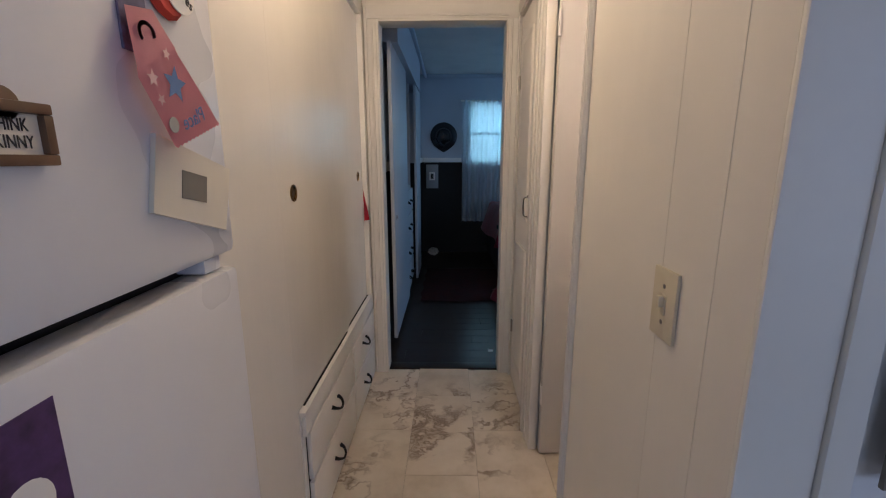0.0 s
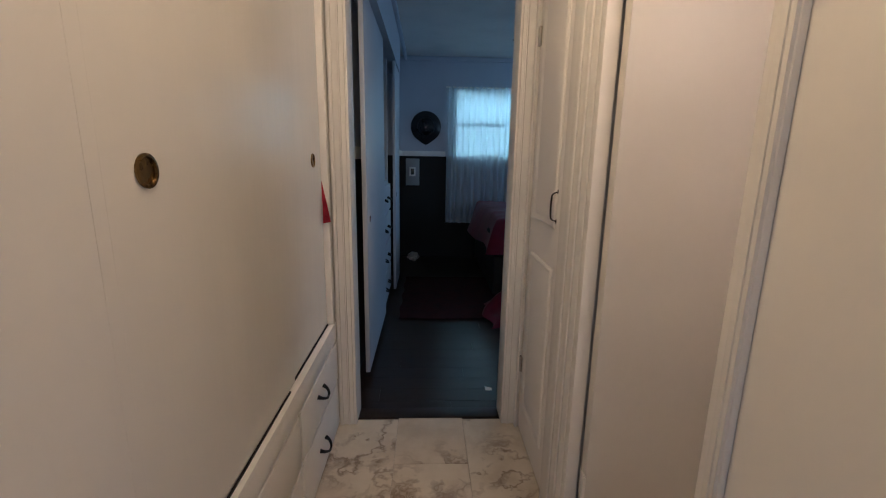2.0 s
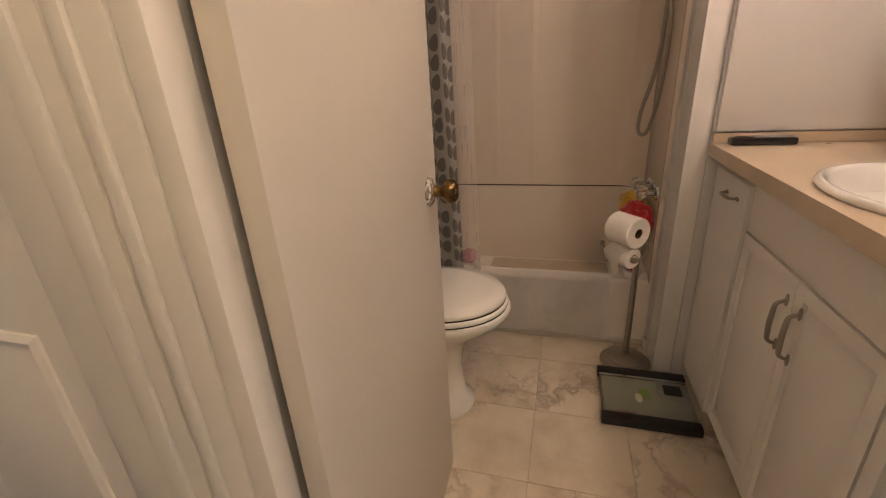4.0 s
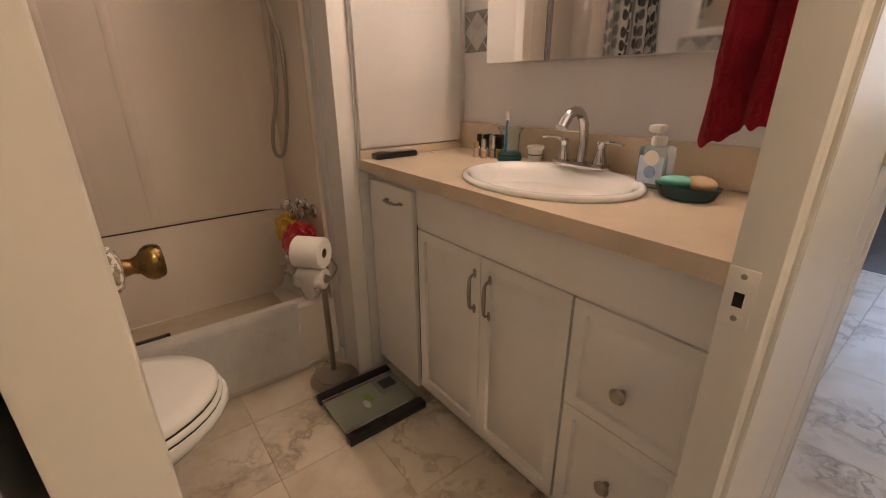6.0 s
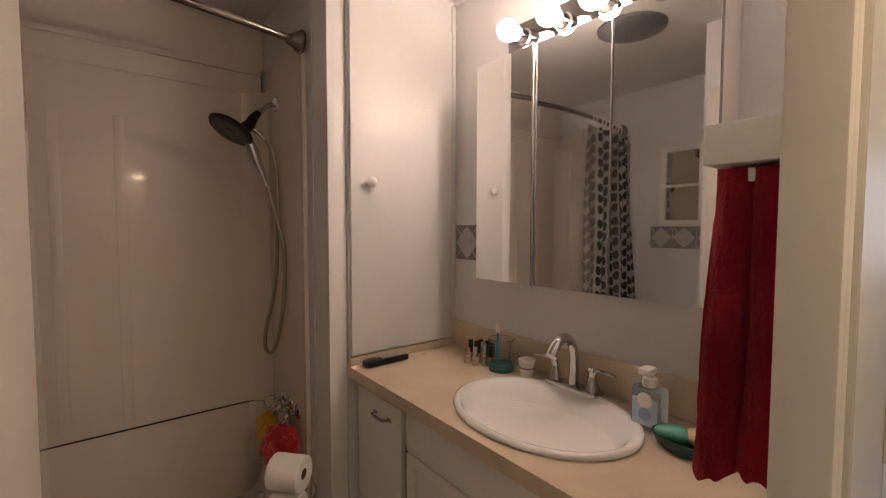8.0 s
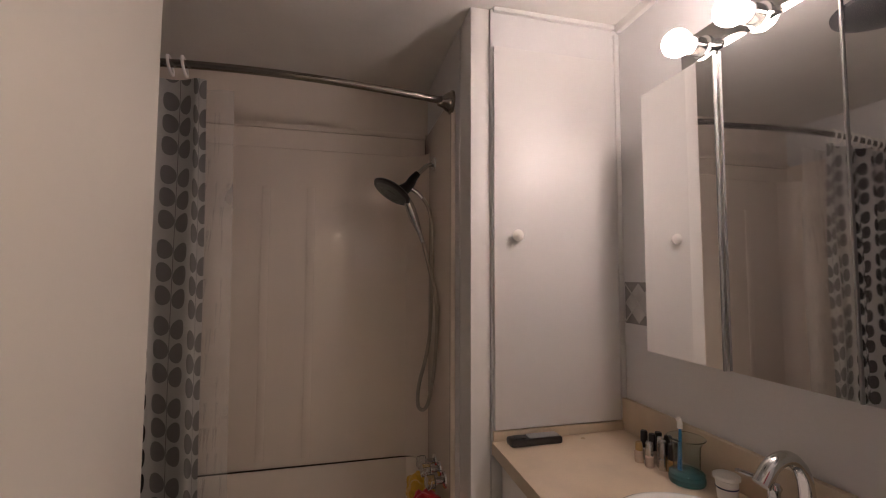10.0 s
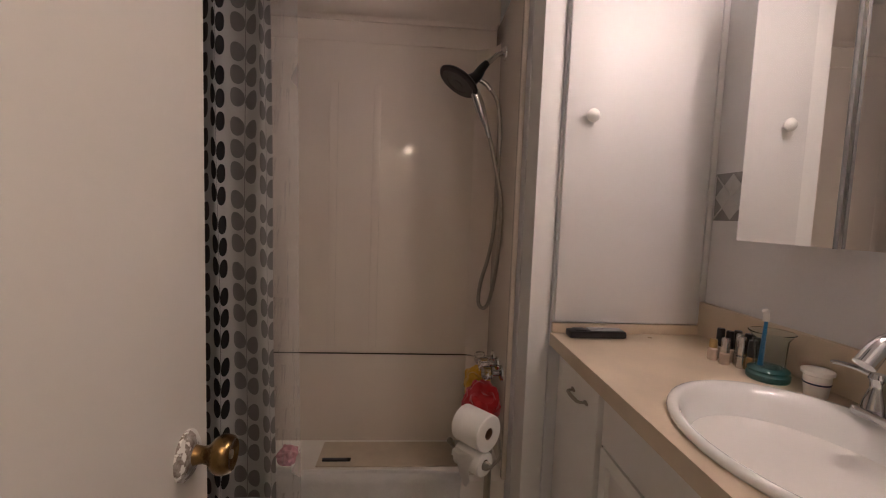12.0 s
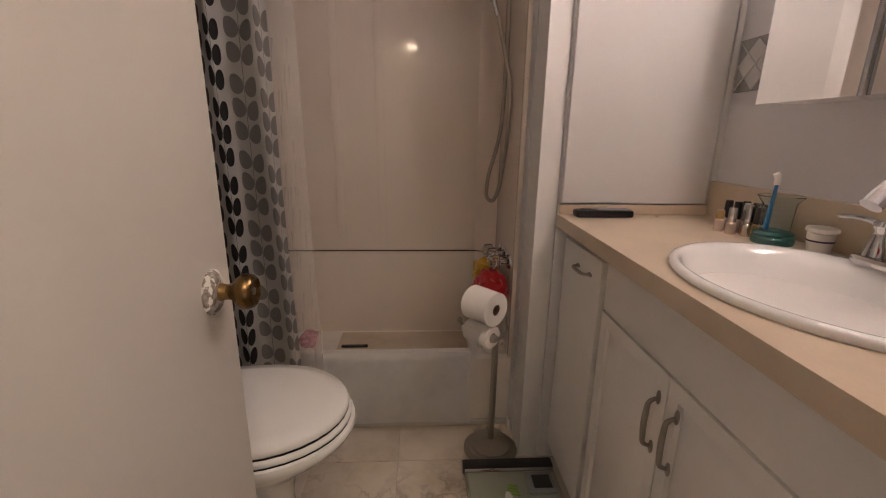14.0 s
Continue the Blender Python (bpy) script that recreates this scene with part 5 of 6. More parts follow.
part("top_fold", tube([(0.920, 1.575, 1.432), (0.920, 1.772, 1.432)], 0.017, 12, 0), RED_TOWEL, towel)

# ---- strike plate, switch ----
strike = thing("strike_plate", (0.872, 1.892, 0.92), "paint-covered strike plate with a dark latch hole", "strike plate")
part("plate", box(0.843, 0.8725, 1.8912, 1.8928, 0.888, 0.956, 0.0006), DOORPAINT, strike)
# black chip on the plate paints the shade of a latch hole
part("latch_hole", box(0.852, 0.862, 1.8929, 1.8933, 0.911, 0.928), DARK, strike)
for z in (0.897, 0.947):
    part("screw", lathe([(0.0035, 0), (0.003, 0.001), (0.001, 0.0014)], (0.857, 1.8929, z), "y", 12), NICKEL, strike)


def switch_plate(x, y, z, out=-1):
    ob = thing("light_switch", (x, y, z - 0.058), "ivory plastic light switch plate on the wall", "light switch", "light switches")
    IV = IVORY
    part("plate", box(x, x + out * 0.006, y - 0.036, y + 0.036, z - 0.058, z + 0.058, 0.002), IV, ob)
    part("toggle", boxes((x + out * 0.006, x + out * 0.016, y - 0.005, y + 0.005, z - 0.004, z + 0.014), bevel=0.002), IV, ob)
    part("collar", boxes((x + out * 0.006, x + out * 0.0075, y - 0.009, y + 0.009, z - 0.016, z + 0.016)), IV, ob)
    for dz in (-0.03, 0.03):
        part("screw", lathe([(0.004, 0), (0.0035, 0.001), (0.001, 0.0012)], (x + out * 0.006, y, z + dz), "-x" if out < 0 else "x", 12), NICKEL, ob)


IVORY = surface("ivory_plastic", (0.66, 0.59, 0.44), 0.35, var=0.05)
switch_plate(HALLX, 1.386, 1.071)
switch_plate(0.045, 3.56, 1.08, 1)

# ---- tile border, framed mirror, ceiling vent ----
BORDER = surface("grey_border_tile", (0.30, 0.29, 0.28), 0.4, var=0.2, scale=14, fine=60, bump=0.1)
BORDERLT = surface("pale_border_tile", (0.55, 0.54, 0.52), 0.4, var=0.1, scale=14, fine=60, bump=0.1)


def border(name, x0, count, y, out, step=0.14):
    ob = thing(name, (x0, y, 1.25), "wall border of grey and pale diamond tiles", "tile border", kind="structure")
    for n in range(count):
        a = x0 - n * step
        part("tile", boxes((a - step + 0.002, a - 0.002, y, y + out * 0.004, 1.252, 1.39)), BORDER, ob)
        c = (a - step / 2, y + out * 0.0055, 1.321)
        dm = boxes((c[0] - 0.046, c[0] + 0.046, y + out * 0.0042, y + out * 0.0065, 1.321 - 0.046, 1.321 + 0.046))
        part("diamond", turned(dm, c, 45, "Y"), BORDERLT, ob)
        for s in (-1, 1):
            part("ridge", turned(boxes((c[0] - 0.093, c[0] + 0.093, y + out * 0.0066, y + out * 0.0085, 1.319, 1.323)), c, 45 * s, "Y"), BORDERLT, ob)
    return ob


border("tile_border", 2.100, 2, SOUTH, 1)
border("tile_border", 2.10, 4, NORTH, -1)
fm = thing("framed_mirror", (1.80, NORTH, 1.345), "white window-style mirror with four panes", "mirror")
part("glass", box(1.58, 2.02, NORTH - 0.012, NORTH - 0.006, 1.40, 1.86), MIRROR, fm)
for r in ((1.565, 2.035, NORTH - 0.025, NORTH - 0.002, 1.395, 1.43), (1.565, 2.035, NORTH - 0.025, NORTH - 0.002, 1.86, 1.895), (1.565, 1.598, NORTH - 0.025, NORTH - 0.002, 1.43, 1.86), (2.002, 2.035, NORTH - 0.025, NORTH - 0.002, 1.43, 1.86)):
    part("frame_rail", box(*r, bevel=0.003), WHITE, fm)
part("muntin", box(1.792, 1.808, NORTH - 0.022, NORTH - 0.004, 1.43, 1.86), WHITE, fm)
part("muntin", box(1.598, 2.002, NORTH - 0.0215, NORTH - 0.004, 1.637, 1.653), WHITE, fm)
vent = thing("ceiling_vent", (1.78, 2.24, CEILING - 0.02), "round dark metal ceiling vent cover", "vent")
part("cover", lathe([(0.150, 0), (0.148, 0.010), (0.12, 0.022), (0.06, 0.030), (0.005, 0.032)], (1.78, 2.24, CEILING - 0.001), "-z", 40), surface("dark_metal", (0.10, 0.10, 0.11), 0.35, 0.8, var=0.1), vent)
box_thing = thing("wooden_brush", (1.80, 3.02, 0.798), "tan wooden brush lying on the toilet tank", "brush")
part("back", box(1.72, 1.88, 2.99, 3.05, 0.812, 0.836, 0.01), SAND, box_thing)
part("bristles", box(1.73, 1.87, 2.995, 3.045, 0.7985, 0.8115, 0.002), CREAM, box_thing)

# ---- refrigerator door magnets and papers ----
FX = 0.1005
sign = thing("fridge_sign", (FX, 1.1030, 1.296), "small brown wooden framed sign with dark capitals", "sign")
SY0, SY1, SZ0, SZ1 = 1.062, 1.141, 1.296, 1.352
part("backing", box(FX, FX + 0.006, SY0 + 0.006, SY1 - 0.006, SZ0 + 0.006, SZ1 - 0.006), CREAM, sign, "cream panel")
for r in ((FX, FX + 0.013, SY0, SY1, SZ0, SZ0 + 0.010), (FX, FX + 0.013, SY0, SY1, SZ1 - 0.010, SZ1), (FX, FX + 0.013, SY0, SY0 + 0.010, SZ0 + 0.010, SZ1 - 0.010), (FX, FX + 0.013, SY1 - 0.010, SY1, SZ0 + 0.010, SZ1 - 0.010)):
    part("frame_rail", box(*r, bevel=0.002), WOOD, sign)
part("crest", lathe([(0.017, 0), (0.016, 0.005), (0.013, 0.006)], (FX, 1.1030, SZ1 - 0.004), "x", 24, 1.0, 1.0), WOOD, sign)


def words(name, text, size, m, material, parent, label=""):
    """Flat lettering as a mesh."""
    curve = bpy.data.curves.new(name, "FONT")
    curve.body, curve.size, curve.extrude, curve.align_x, curve.align_y = text, size, 0.0003, "CENTER", "CENTER"
    ob = bpy.data.objects.new(name, curve)
    me = bpy.data.meshes.new_from_object(ob)
    bpy.data.objects.remove(ob)
    me.transform(m)
    me.transform(Matrix.Translation(-root_of(parent).location))
    me.materials.append(material)
    made = new(name, me)
    made.parent = parent
    if label:
        made["label"] = label
    return made


INK = surface("dark_ink", (0.03, 0.025, 0.022), 0.6, var=0.05)
for text, z in (("THINK", 1.3315), ("SKINNY", 1.3165)):
    words("lettering", text, 0.0165, Matrix.Translation((FX + 0.0065, 1.1030, z)) @ Matrix.Rotation(radians(90), 4, "Z") @ Matrix.Rotation(radians(90), 4, "X") @ Matrix.Diagonal((0.70, 1, 1, 1)), INK, sign)

PINK = surface("pink_ribbon", (0.74, 0.33, 0.37), 0.55, var=0.06, fine=250, bump=0.1)
BLUEINK = surface("blue_ink", (0.13, 0.22, 0.42), 0.6, var=0.05)
RIBBONRED = surface("red_felt", (0.55, 0.05, 0.03), 0.7, var=0.1, fine=200, bump=0.3)
ribbon = thing("award_ribbon", (FX, 1.34, 1.3), "pink award ribbon with a blue star and printed word", "ribbon")


def ribbon_at(u, v):
    rows = ((0.0, (1.326, 1.315), (1.447, 1.356)), (0.55, (1.268, 1.400), (1.353, 1.445)), (1.0, (1.286, 1.485), (1.338, 1.495)))
    lo, hi = (rows[0], rows[1]) if v < 0.55 else (rows[1], rows[2])
    t = (v - lo[0]) / (hi[0] - lo[0])
    left = Vector(lo[1]).lerp(Vector(hi[1]), t)
    q = left.lerp(Vector(lo[2]).lerp(Vector(hi[2]), t), u)
    jag = 0.006 * abs(((u * 12) % 1) - 0.5) if v < 0.01 else 0
    return (FX + 0.0275 - 0.0145 * max(0.0, v - 0.6) / 0.4 + 0.001 * math.sin(5 * v), q.x * 0.952 + 0.035, (q.y + jag) * 0.952 + 0.0625)


part("tail", sheet(24, 26, ribbon_at, 0.0005), PINK, ribbon)


def star(c, r, tilt):
    bm = bmesh.new()
    pts = []
    for k in range(10):
        a = radians(36 * k + tilt)
        rr = r if k % 2 == 0 else r * 0.45
        pts.append(bm.verts.new((c[0], c[1] + rr * math.cos(a), c[2] + rr * math.sin(a))))
    mid = bm.verts.new(c)
    for k in range(10):
        bm.faces.new((mid, pts[k], pts[(k + 1) % 10]))
    return bm


part("star", star((FX + 0.0295, 1.309, 1.397), 0.024, 12), BLUEINK, ribbon, "blue star print")
PALEPINK = surface("pale_pink_ink", (0.80, 0.56, 0.54), 0.6, var=0.05)
VIOLET = surface("violet_ink", (0.36, 0.19, 0.30), 0.6, var=0.05)
SAGE = surface("sage_ink", (0.40, 0.40, 0.37), 0.6, var=0.05)
for u, v, r, tilt in ((0.22, 0.50, 0.011, 20), (0.16, 0.36, 0.008, 50), (0.70, 0.60, 0.008, 10)):
    c = ribbon_at(u, v)
    part("star", star((c[0] + 0.002, c[1], c[2]), r, tilt), PALEPINK, ribbon, "pale star print")
c = ribbon_at(0.14, 0.17)
part("dot", lathe([(0.010, 0.0), (0.010, 0.0004), (0.001, 0.0005)], (c[0] + 0.0018, c[1], c[2]), "x", 16), SAGE, ribbon, "grey-green dot print")
c = ribbon_at(0.42, 0.80)
part("figure", sheet(16, 2, lambda u, v: (c[0] + 0.0022, c[1] + (0.010 + 0.006 * v) * math.cos(4.4 * u - 0.4), c[2] + (0.009 + 0.005 * v) * math.sin(4.4 * u - 0.4)), 0.0003), VIOLET, ribbon, "faint violet curled figure print")
words("lettering", "Place", 0.028, Matrix.Translation((FX + 0.0292, 1.343, 1.357)) @ Matrix.Rotation(radians(-90), 4, "Z") @ Matrix.Rotation(radians(90), 4, "X") @ Matrix.Rotation(radians(-20), 4, "Z") @ Matrix.Diagonal((0.95, 1, 1, 1)), BLUEINK, ribbon, "mirrored blue word")
part("rosette", lathe([(0.038, 0), (0.042, 0.004), (0.036, 0.012), (0.002, 0.012)], (FX, 1.352, 1.528), "x", 12), RIBBONRED, ribbon, "red felt rosette")
part("disc", lathe([(0.034, 0.0125), (0.034, 0.0145), (0.002, 0.0145)], (FX, 1.37, 1.533), "x", 32), WHITE, ribbon, "white printed disc")
words("lettering", "es", 0.02, Matrix.Translation((FX + 0.0152, 1.388, 1.518)) @ Matrix.Rotation(radians(90), 4, "Z") @ Matrix.Rotation(radians(90), 4, "X") @ Matrix.Rotation(radians(-25), 4, "Z"), INK, ribbon)
PURPLE = surface("purple_card", (0.09, 0.04, 0.14), 0.5, var=0.3, scale=40, fine=120)
card = single("postcard", boxes((FX, FX + 0.003, 1.262, 1.31, 1.43, 1.56)), surface("dim_photo", (0.16, 0.15, 0.24), 0.4, var=0.3, scale=50), "dim lilac picture card behind the ribbon", "card")
env = thing("card_holder", (FX, 1.36, 1.19), "cream square card with a grey rectangle", "card")
pm = bmesh.new()
pts = [(1.2665, 1.234), (1.437, 1.184), (1.470, 1.284), (1.291, 1.335)]
for dx in (0.0, 0.007):
    pm.faces.new([pm.verts.new((FX + dx, y, z)) for y, z in pts])
pm.verts.ensure_lookup_table()
for k in range(4):
    pm.faces.new((pm.verts[k], pm.verts[(k + 1) % 4], pm.verts[4 + (k + 1) % 4], pm.verts[4 + k]))
bmesh.ops.recalc_face_normals(pm, faces=pm.faces)
part("card", pm, CREAM, env)
GREYLABEL = surface("grey_label", (0.22, 0.20, 0.17), 0.5, var=0.1)
gm = boxes((FX + 0.0071, FX + 0.008, 1.331, 1.392, 1.241, 1.281))
part("grey_window", turned(gm, (FX, 1.361, 1.261), -12, "X"), GREYLABEL, env, "grey rectangle")
poster = thing("picture_print", (FX, 1.05, 0.93), "dark purple print with a white shape and a red spot", "print")
part("sheet", box(FX, FX + 0.001, 0.95, 1.097, 0.88, 1.077), PURPLE, poster)
part("white_shape", ball((FX + 0.001, 1.054, 0.984), 0.027, (0.03, 1, 1.1)), WHITE, poster)
part("red_spot", ball((FX + 0.0025, 1.049, 0.982), 0.006, (0.1, 1.3, 0.7)), REDMESH, poster)

# red pennant at the hall closet's end
single("red_pennant", sheet(8, 12, lambda u, v: (0.016 + (0.002 + 0.022 * (1 - v)) * u, 3.06 + 0.03 * (1 - v) * u + 0.003 * math.sin(6 * v), 0.965 + 0.165 * v), 0.0015), RED_TOWEL, "small red cloth pennant hanging on the closet", "pennant")
MARBLED = surface("marbled_laminate", (0.20, 0.18, 0.14), 0.4, var=0.35, scale=12, fine=30, bump=0.05)
structure("kitchen_backsplash", boxes((0.995, 2.6, 1.163, 1.1695, 0.92, 1.16), bevel=0.001), MARBLED, "dark marbled laminate panel")

# ---- bedroom ----
cl1 = thing("closet_door", (0.11, 4.02, 0.04), "pale sliding closet door hanging from the header", "door", "bedroom closet doors")
part("leaf", box(0.098, 0.122, 3.555, 4.50, 0.05, 2.015, 0.003), CLOSETPAINT, cl1)
part("finger_pull", lathe([(0.018, 0), (0.018, 0.002), (0.013, 0.001), (0.002, 0.0005)], (0.1225, 3.66, 0.90), "x", 20), CHROME, cl1)
cl2 = thing("closet_door", (0.14, 5.42, 0.04), "pale sliding closet door hanging from the header", "door", "bedroom closet doors")
part("leaf", box(0.128, 0.152, 5.17, 5.72, 0.03, 2.015, 0.003), CLOSETPAINT, cl2)
part("finger_pull", lathe([(0.018, 0), (0.018, 0.002), (0.013, 0.001), (0.002, 0.0005)], (0.1525, 5.25, 0.90), "x", 20), CHROME, cl2)
dress = thing("dresser", (-0.15, 4.82, 0), "white chest of drawers with black pulls inside the closet", "dresser")
part("body", box(-0.40, 0.09, 4.38, 5.12, 0.0, 1.04, 0.004), CLOSETPAINT, dress)
for n in range(4):
    z0 = 0.10 + n * 0.232
    dd = part("drawer", box(0.091, 0.112, 4.40, 5.10, z0, z0 + 0.215, 0.004), CLOSETPAINT, dress)
    for y in (4.56, 4.80):
        part("handle", tube([(0.113, y - 0.03, z0 + 0.12), (0.135, y - 0.02, z0 + 0.108), (0.138, y, z0 + 0.103), (0.135, y + 0.02, z0 + 0.108), (0.113, y + 0.03, z0 + 0.12)], 0.006, 8, 4), BLACKIRON, dd)
single("storage_box", box(-0.1, 0.06, 4.62, 4.80, 1.041, 1.20, 0.004), GREYLABEL, "small grey box on the dresser", "box")
structure("closet_partition", boxes((-0.6, 0.085, 5.125, 5.165, 0, 2.02), (-0.6, -0.052, 3.62, 3.64, 0, 2.02)), CLOSETPAINT, "pale closet partition")

fan = thing("ceiling_fan", (1.72, 4.95, 2.16), "dark bladed ceiling fan hanging at rest", "fan")
part("rod", lathe([(0.05, 0.0), (0.045, 0.02), (0.012, 0.03), (0.012, 0.16)], (1.72, 4.95, 2.379), "-z", 20), BLACK, fan)
part("motor", lathe([(0.03, 0.0), (0.085, 0.015), (0.095, 0.035), (0.085, 0.06), (0.04, 0.075), (0.01, 0.078)], (1.72, 4.95, 2.235), "-z", 28), BLACK, fan)
for n in range(4):
    blade = sheet(12, 3, lambda u, v: (1.72 - 0.10 - 0.52 * u, 4.95 + (v - 0.5) * (0.10 + 0.03 * math.sin(math.pi * u)), 2.197 + 0.012 * (v - 0.5)), 0.006)
    part("blade", turned(blade, (1.72, 4.95, 2.2), -20 + 90 * n), WOOD, fan)

hat = thing("wall_hat", (0.411, FAR, 1.38), "black round woven hat hanging on the wall", "hat")


def hat_shape():
    bm = lathe([(0.178, 0.004), (0.180, 0.010), (0.16, 0.022), (0.11, 0.036), (0.09, 0.075), (0.05, 0.092), (0.003, 0.095)], (0.411, FAR, 1.595), "-y", 40)
    for v in bm.verts:
        if v.co.z < 1.50:
            k = (1.50 - v.co.z) / 0.09
            v.co.z -= 0.035 * k * max(0.0, 1 - abs(v.co.x - 0.411) / 0.09)
    return bm


part("straw", hat_shape(), BLACK, hat)
panel = thing("wall_control", (0.254, FAR, 0.9), "grey wall panel with a dark display window", "control panel")
part("plate", box(0.172, 0.336, FAR - 0.035, FAR - 0.001, 0.90, 1.22, 0.006), surface("grey_metal_plate", (0.34, 0.36, 0.37), 0.45, var=0.06), panel)
part("frame", box(0.215, 0.290, FAR - 0.042, FAR - 0.0355, 1.01, 1.12, 0.003), WHITE, panel, "white surround")
part("window", box(0.235, 0.272, FAR - 0.045, FAR - 0.0425, 1.03, 1.10, 0.001), BLACK, panel, "dark display")

win = thing("window_1", (1.245, FAR, WZ0), "white sash window with drawn blinds", "window", kind="structure")
for r in ((WX0, WX0 + 0.045, FAR + 0.01, FAR + 0.08, WZ0, WZ1), (WX1 - 0.045, WX1, FAR + 0.01, FAR + 0.08, WZ0, WZ1), (WX0 + 0.045, WX1 - 0.045, FAR + 0.01, FAR + 0.08, WZ0, WZ0 + 0.045), (WX0 + 0.045, WX1 - 0.045, FAR + 0.01, FAR + 0.08, WZ1 - 0.045, WZ1), (WX0 + 0.045, WX1 - 0.045, FAR + 0.03, FAR + 0.07, 1.62, 1.655)):
    part("window_frame", box(*r, bevel=0.004), WHITE, win)
pane = part("pane", box(WX0 + 0.045, WX1 - 0.045, FAR + 0.048, FAR + 0.052, WZ0 + 0.045, WZ1 - 0.045), GLASS, win)
pane.visible_shadow = False
blinds = thing("window_blind", (1.245, FAR + 0.01, WZ1 - 0.05), "white slatted window blind lowered behind the curtain", "blind")
part("head_rail", box(WX0 + 0.05, WX1 - 0.05, FAR - 0.002, FAR + 0.03, WZ1 - 0.045, WZ1 - 0.005, 0.003), WHITE, blinds)
slat = None
for k in range(26):
    z = WZ0 + 0.03 + k * 0.03
    if slat is None:
        sb = turned(box(WX0 + 0.05, WX1 - 0.05, FAR + 0.003, FAR + 0.027, z - 0.0008, z + 0.0008), (1.245, FAR + 0.015, z), 58, "X")
        slat = part("slat", sb, WHITE, blinds)
        z_first = z
    else:
        c = slat.copy()
        scene.collection.objects.link(c)
        c.location.z += z - z_first
single("outdoor_backdrop", box(-1.5, 4.5, FAR + 1.6, FAR + 1.62, -0.5, 3.6), DAYSKY, "bright outdoor daylight beyond the window", "backdrop", kind="structure")


def sheer_cloth():
    m, nt, b = nodes_of("sheer_cloth")
    b.inputs["Base Color"].default_value = (0.74, 0.80, 0.86, 1)
    b.inputs["Roughness"].default_value = 0.9
    out = nt.nodes["Material Output"]
    thin = nt.nodes.new("ShaderNodeBsdfTranslucent")
    thin.inputs[0].default_value = (0.80, 0.88, 0.95, 1)
    open_ = nt.nodes.new("ShaderNodeBsdfTransparent")
    m1, m2 = nt.nodes.new("ShaderNodeMixShader"), nt.nodes.new("ShaderNodeMixShader")
    m1.inputs[0].default_value = 0.5
    weave = noise_of(nt, position(nt), 220, 2)
    nt.links.new(ramp_of(nt, weave, [(0.3, (0.18,) * 3), (0.7, (0.36,) * 3)]), m2.inputs[0])
    nt.links.new(b.outputs[0], m1.inputs[1])
    nt.links.new(thin.outputs[0], m1.inputs[2])
    nt.links.new(m1.outputs[0], m2.inputs[1])
    nt.links.new(open_.outputs[0], m2.inputs[2])
    nt.links.new(m2.outputs[0], out.inputs[0])
    return m


SHEERCLOTH = sheer_cloth()
wc = thing("window_curtain", (1.25, FAR - 0.06, 0.44), "white sheer curtain gathered on a rod over the window", "curtain")
part("sheer", sheet(170, 20, lambda u, v: (0.66 + 1.18 * u + 0.012 * math.sin(40 * u) * (1 - v), FAR - 0.065 + (0.018 + 0.014 * (1 - v)) * math.sin(2 * math.pi * 17 * u + 1.3 * math.sin(7 * u)) + 0.006 * math.sin(5 * v + 20 * u), 0.45 + 1.60 * v)), SHEERCLOTH, wc, sharp=80)
part("hem", sheet(170, 2, lambda u, v: (0.66 + 1.18 * u + 0.012 * math.sin(40 * u), FAR - 0.064 + 0.032 * math.sin(2 * math.pi * 17 * u + 1.3 * math.sin(7 * u)), 0.452 + 0.035 * v)), SHEER, wc, sharp=80)
part("rod", tube([(0.64, FAR - 0.065, 2.04), (1.86, FAR - 0.065, 2.04)], 0.009, 8, 0), WHITE, wc)

bed = thing("bed", (1.75, 5.75, 0), "low bed with a dark base and crimson quilt", "bed")
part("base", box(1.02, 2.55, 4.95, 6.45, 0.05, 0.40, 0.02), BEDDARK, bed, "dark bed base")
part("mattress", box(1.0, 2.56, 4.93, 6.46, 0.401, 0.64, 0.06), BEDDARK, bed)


def quilt_at(u, v):
    x = 0.93 + 1.66 * u
    y = 4.88 + 1.6 * v
    edge = min(u * 1.66, v * 1.6, 9)
    drop = max(0.0, 0.12 - edge) / 0.12
    z = 0.735 - 0.30 * drop ** 1.6 + 0.018 * noise.noise((x * 3, y * 3, 0.5)) + 0.008 * noise.noise((x * 11, y * 11, 2.0))
    return (x + 0.05 * (1 - u) * math.sin(7 * v) * drop, y, z)


part("quilt", sheet(50, 50, quilt_at, 0.02), CRIMSON, bed, "crumpled crimson quilt", sharp=80)
rug = thing("bedroom_rug", (0.9, 5.05, 0), "dark red rectangular shag rug on the floor", "rug")
part("rug_body", sheet(60, 50, lambda u, v: (0.22 + 1.4 * u + 0.008 * math.sin(23 * v), 4.46 + 1.2 * v + 0.008 * math.sin(19 * u), 0.012 + 0.004 * noise.noise((u * 30, v * 30, 0))), 0.012), RUG, rug, sharp=80)


def heap_at(u, v):
    x, y = 0.90 + 0.5 * u, 4.22 + 0.55 * v
    h = max(0.0, math.sin(math.pi * u) * math.sin(math.pi * v)) ** 0.5
    return (x + 0.03 * math.sin(9 * v), y + 0.03 * math.sin(8 * u), 0.03 + h * (0.13 + 0.09 * noise.noise((u * 4, v * 4, 7))))


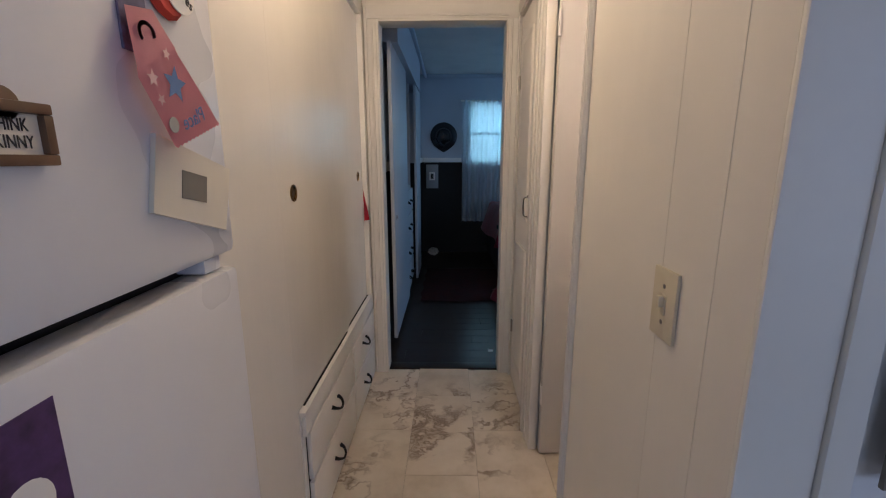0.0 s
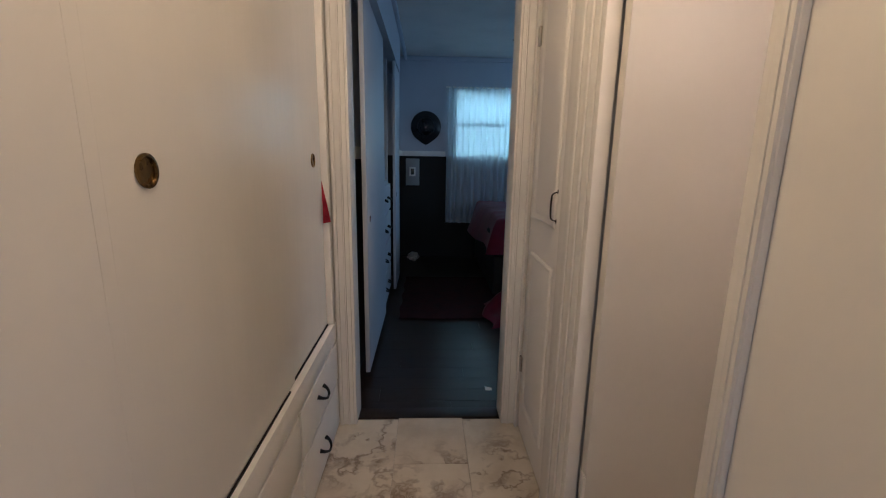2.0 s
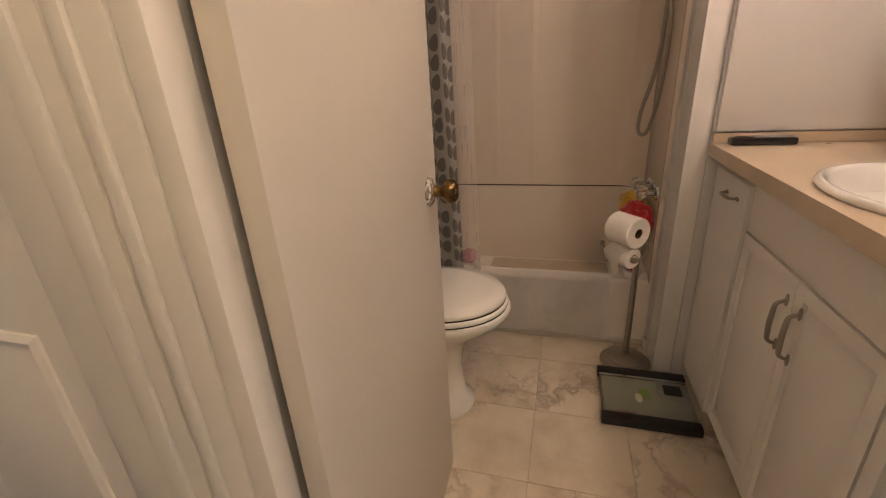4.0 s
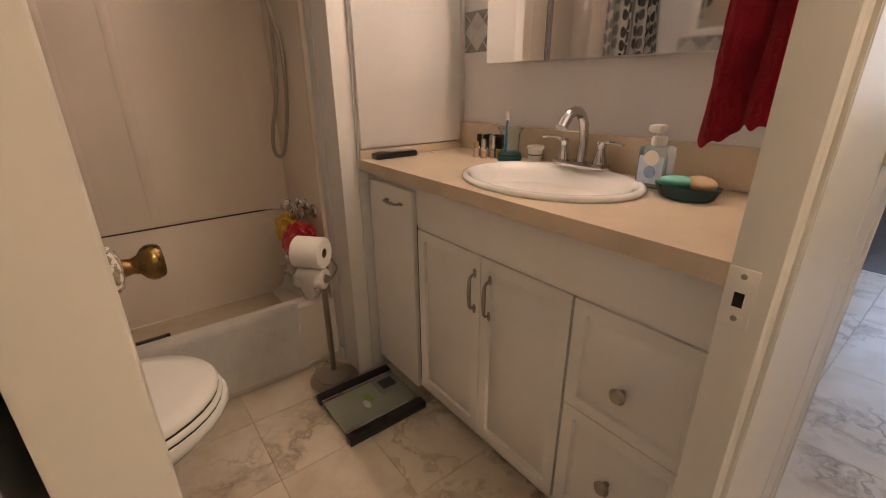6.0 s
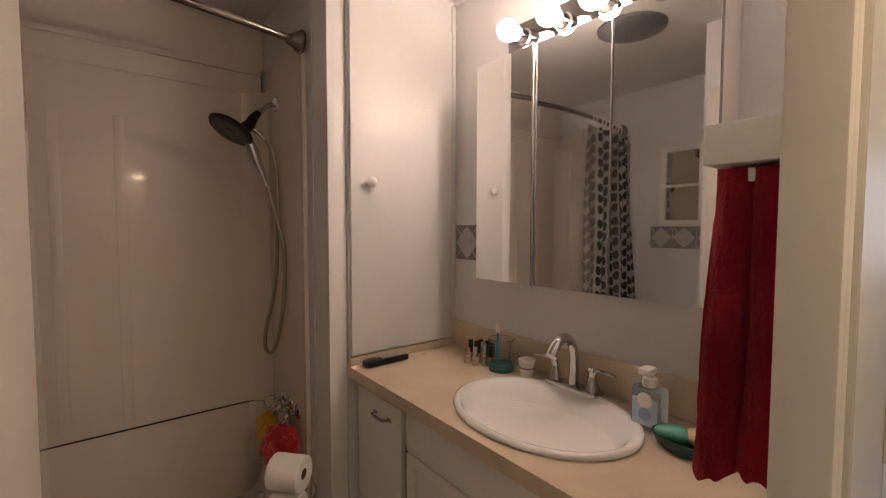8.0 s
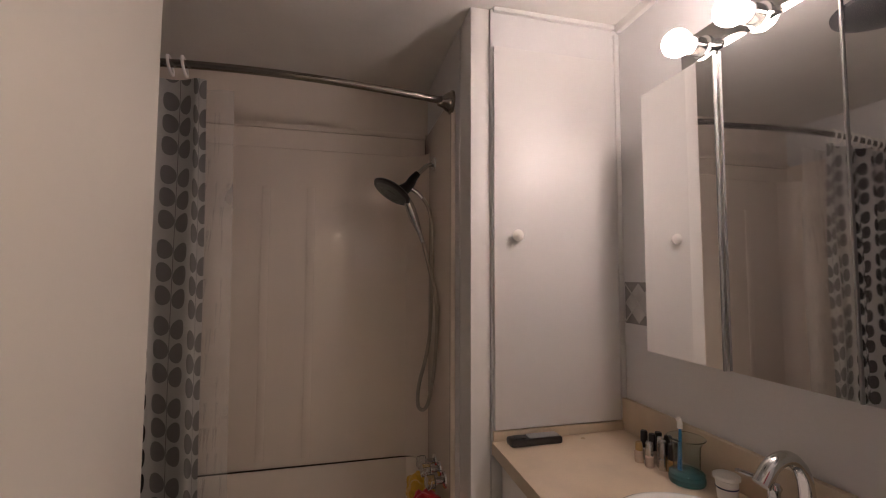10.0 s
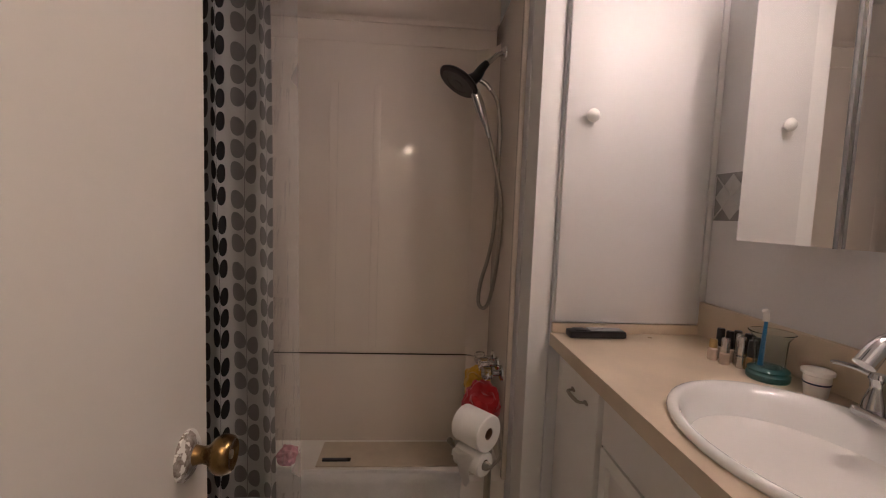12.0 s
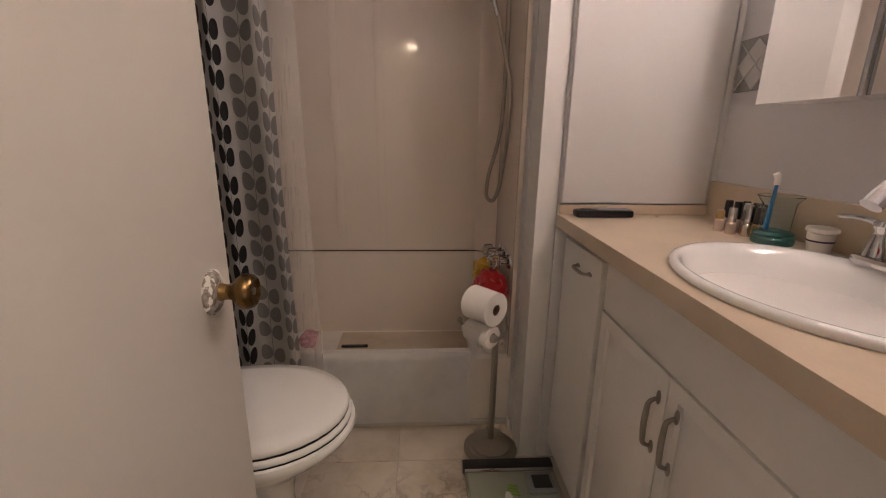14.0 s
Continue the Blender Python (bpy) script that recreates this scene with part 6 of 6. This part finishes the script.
single("red_blanket", sheet(30, 30, heap_at, 0.012), CRIMSON, "crumpled crimson blanket lying on the rug", "blanket", sharp=80)
single("crumpled_cloth", puff((0.27, 6.45, 0.05), 0.07, 11.0, 0.7), surface("pale_cloth", (0.6, 0.57, 0.52), 0.9, var=0.1), "crumpled white cloth on the floor", "cloth", sharp=20)
single("paper_scrap", sheet(6, 4, lambda u, v: (0.755 + 0.035 * u, 3.44 + 0.045 * v * (1 - 0.6 * u), 0.004 + 0.006 * u * v), 0.0006), PAPER, "small torn white paper scrap on the floor", "paper")

# ---- floor tiles and planks, the last pieces ----
marble_floor = thing("tile_floor", (0.5, 1.5, -0.005), "beige marbled floor tiles with brown veins", "floor", kind="structure")
shared = {}


def piece(kind, x0, x1, y0, y1, material, parent, top=0.0, gap=0.0008):
    w, d = round(x1 - x0, 3), round(y1 - y0, 3)
    key = (kind, w, d)
    if key not in shared:
        bm = box(-w / 2 + gap, w / 2 - gap, -d / 2 + gap, d / 2 - gap, -0.006, 0.0, 0.0008 if kind == "tile" else 0.0)
        me = bpy.data.meshes.new(kind)
        bm.to_mesh(me)
        bm.free()
        me.materials.append(material)
        shared[key] = me
    ob = new(kind, shared[key])
    ob.parent = parent
    ob.location = Vector(((x0 + x1) / 2, (y0 + y1) / 2, top)) - parent.location
    return ob


T = 0.305
for c in range(-5, 11):
    x0 = 0.608 + (c - 1) * T
    if x0 < -0.9 or x0 > 3.3:
        continue
    shift = 0.305 * (c % 2)
    y = 2.885 - 8 * 0.61 - shift
    while y < 3.21:
        y0, y1 = max(y, -1.3), min(y + 0.61, 3.21)
        bath = x0 > 0.85
        if y1 - y0 > 0.03 and not (bath and y1 > 1.2) and not (x0 < -0.02 and y0 > 1.4):
            piece("tile", x0, x0 + T, y0, y1, MARBLE, marble_floor)
        y += 0.61
for a in range(-4, 4):
    for b in range(-3, 4):
        x0, y0 = 1.807 + a * T, 2.20 + b * T
        x1, y1 = min(x0 + T, 2.31), min(y0 + T, 3.15)
        x0, y0 = max(x0, 0.913), max(y0, 1.21)
        if x1 - x0 > 0.03 and y1 - y0 > 0.03 and not (y0 > 2.49 and x1 < 1.55):
            piece("tile", x0, x1, y0, y1, MARBLE, marble_floor)

plank_floor = thing("plank_floor", (1.0, 5.0, -0.005), "dark brown wood plank floor", "floor", kind="structure")
row = 0
y = 3.23
while y < 6.64:
    x = -0.64 - (row * 0.37) % 1.2
    while x < 3.29:
        x0, x1 = max(x, -0.64), min(x + 1.2, 3.29)
        if x1 - x0 > 0.05:
            piece("plank", x0, x1, y, min(y + 0.12, 6.645), PLANK, plank_floor)
        x += 1.2
    y += 0.12
    row += 1
y = -3.58
while y < -1.32:
    for x0, x1 in ((-0.79, 0.4), (0.4, 1.6), (1.6, 2.8), (2.8, 3.44)):
        piece("plank", x0, x1, y, min(y + 0.12, -1.305), PLANK, plank_floor)
    y += 0.12
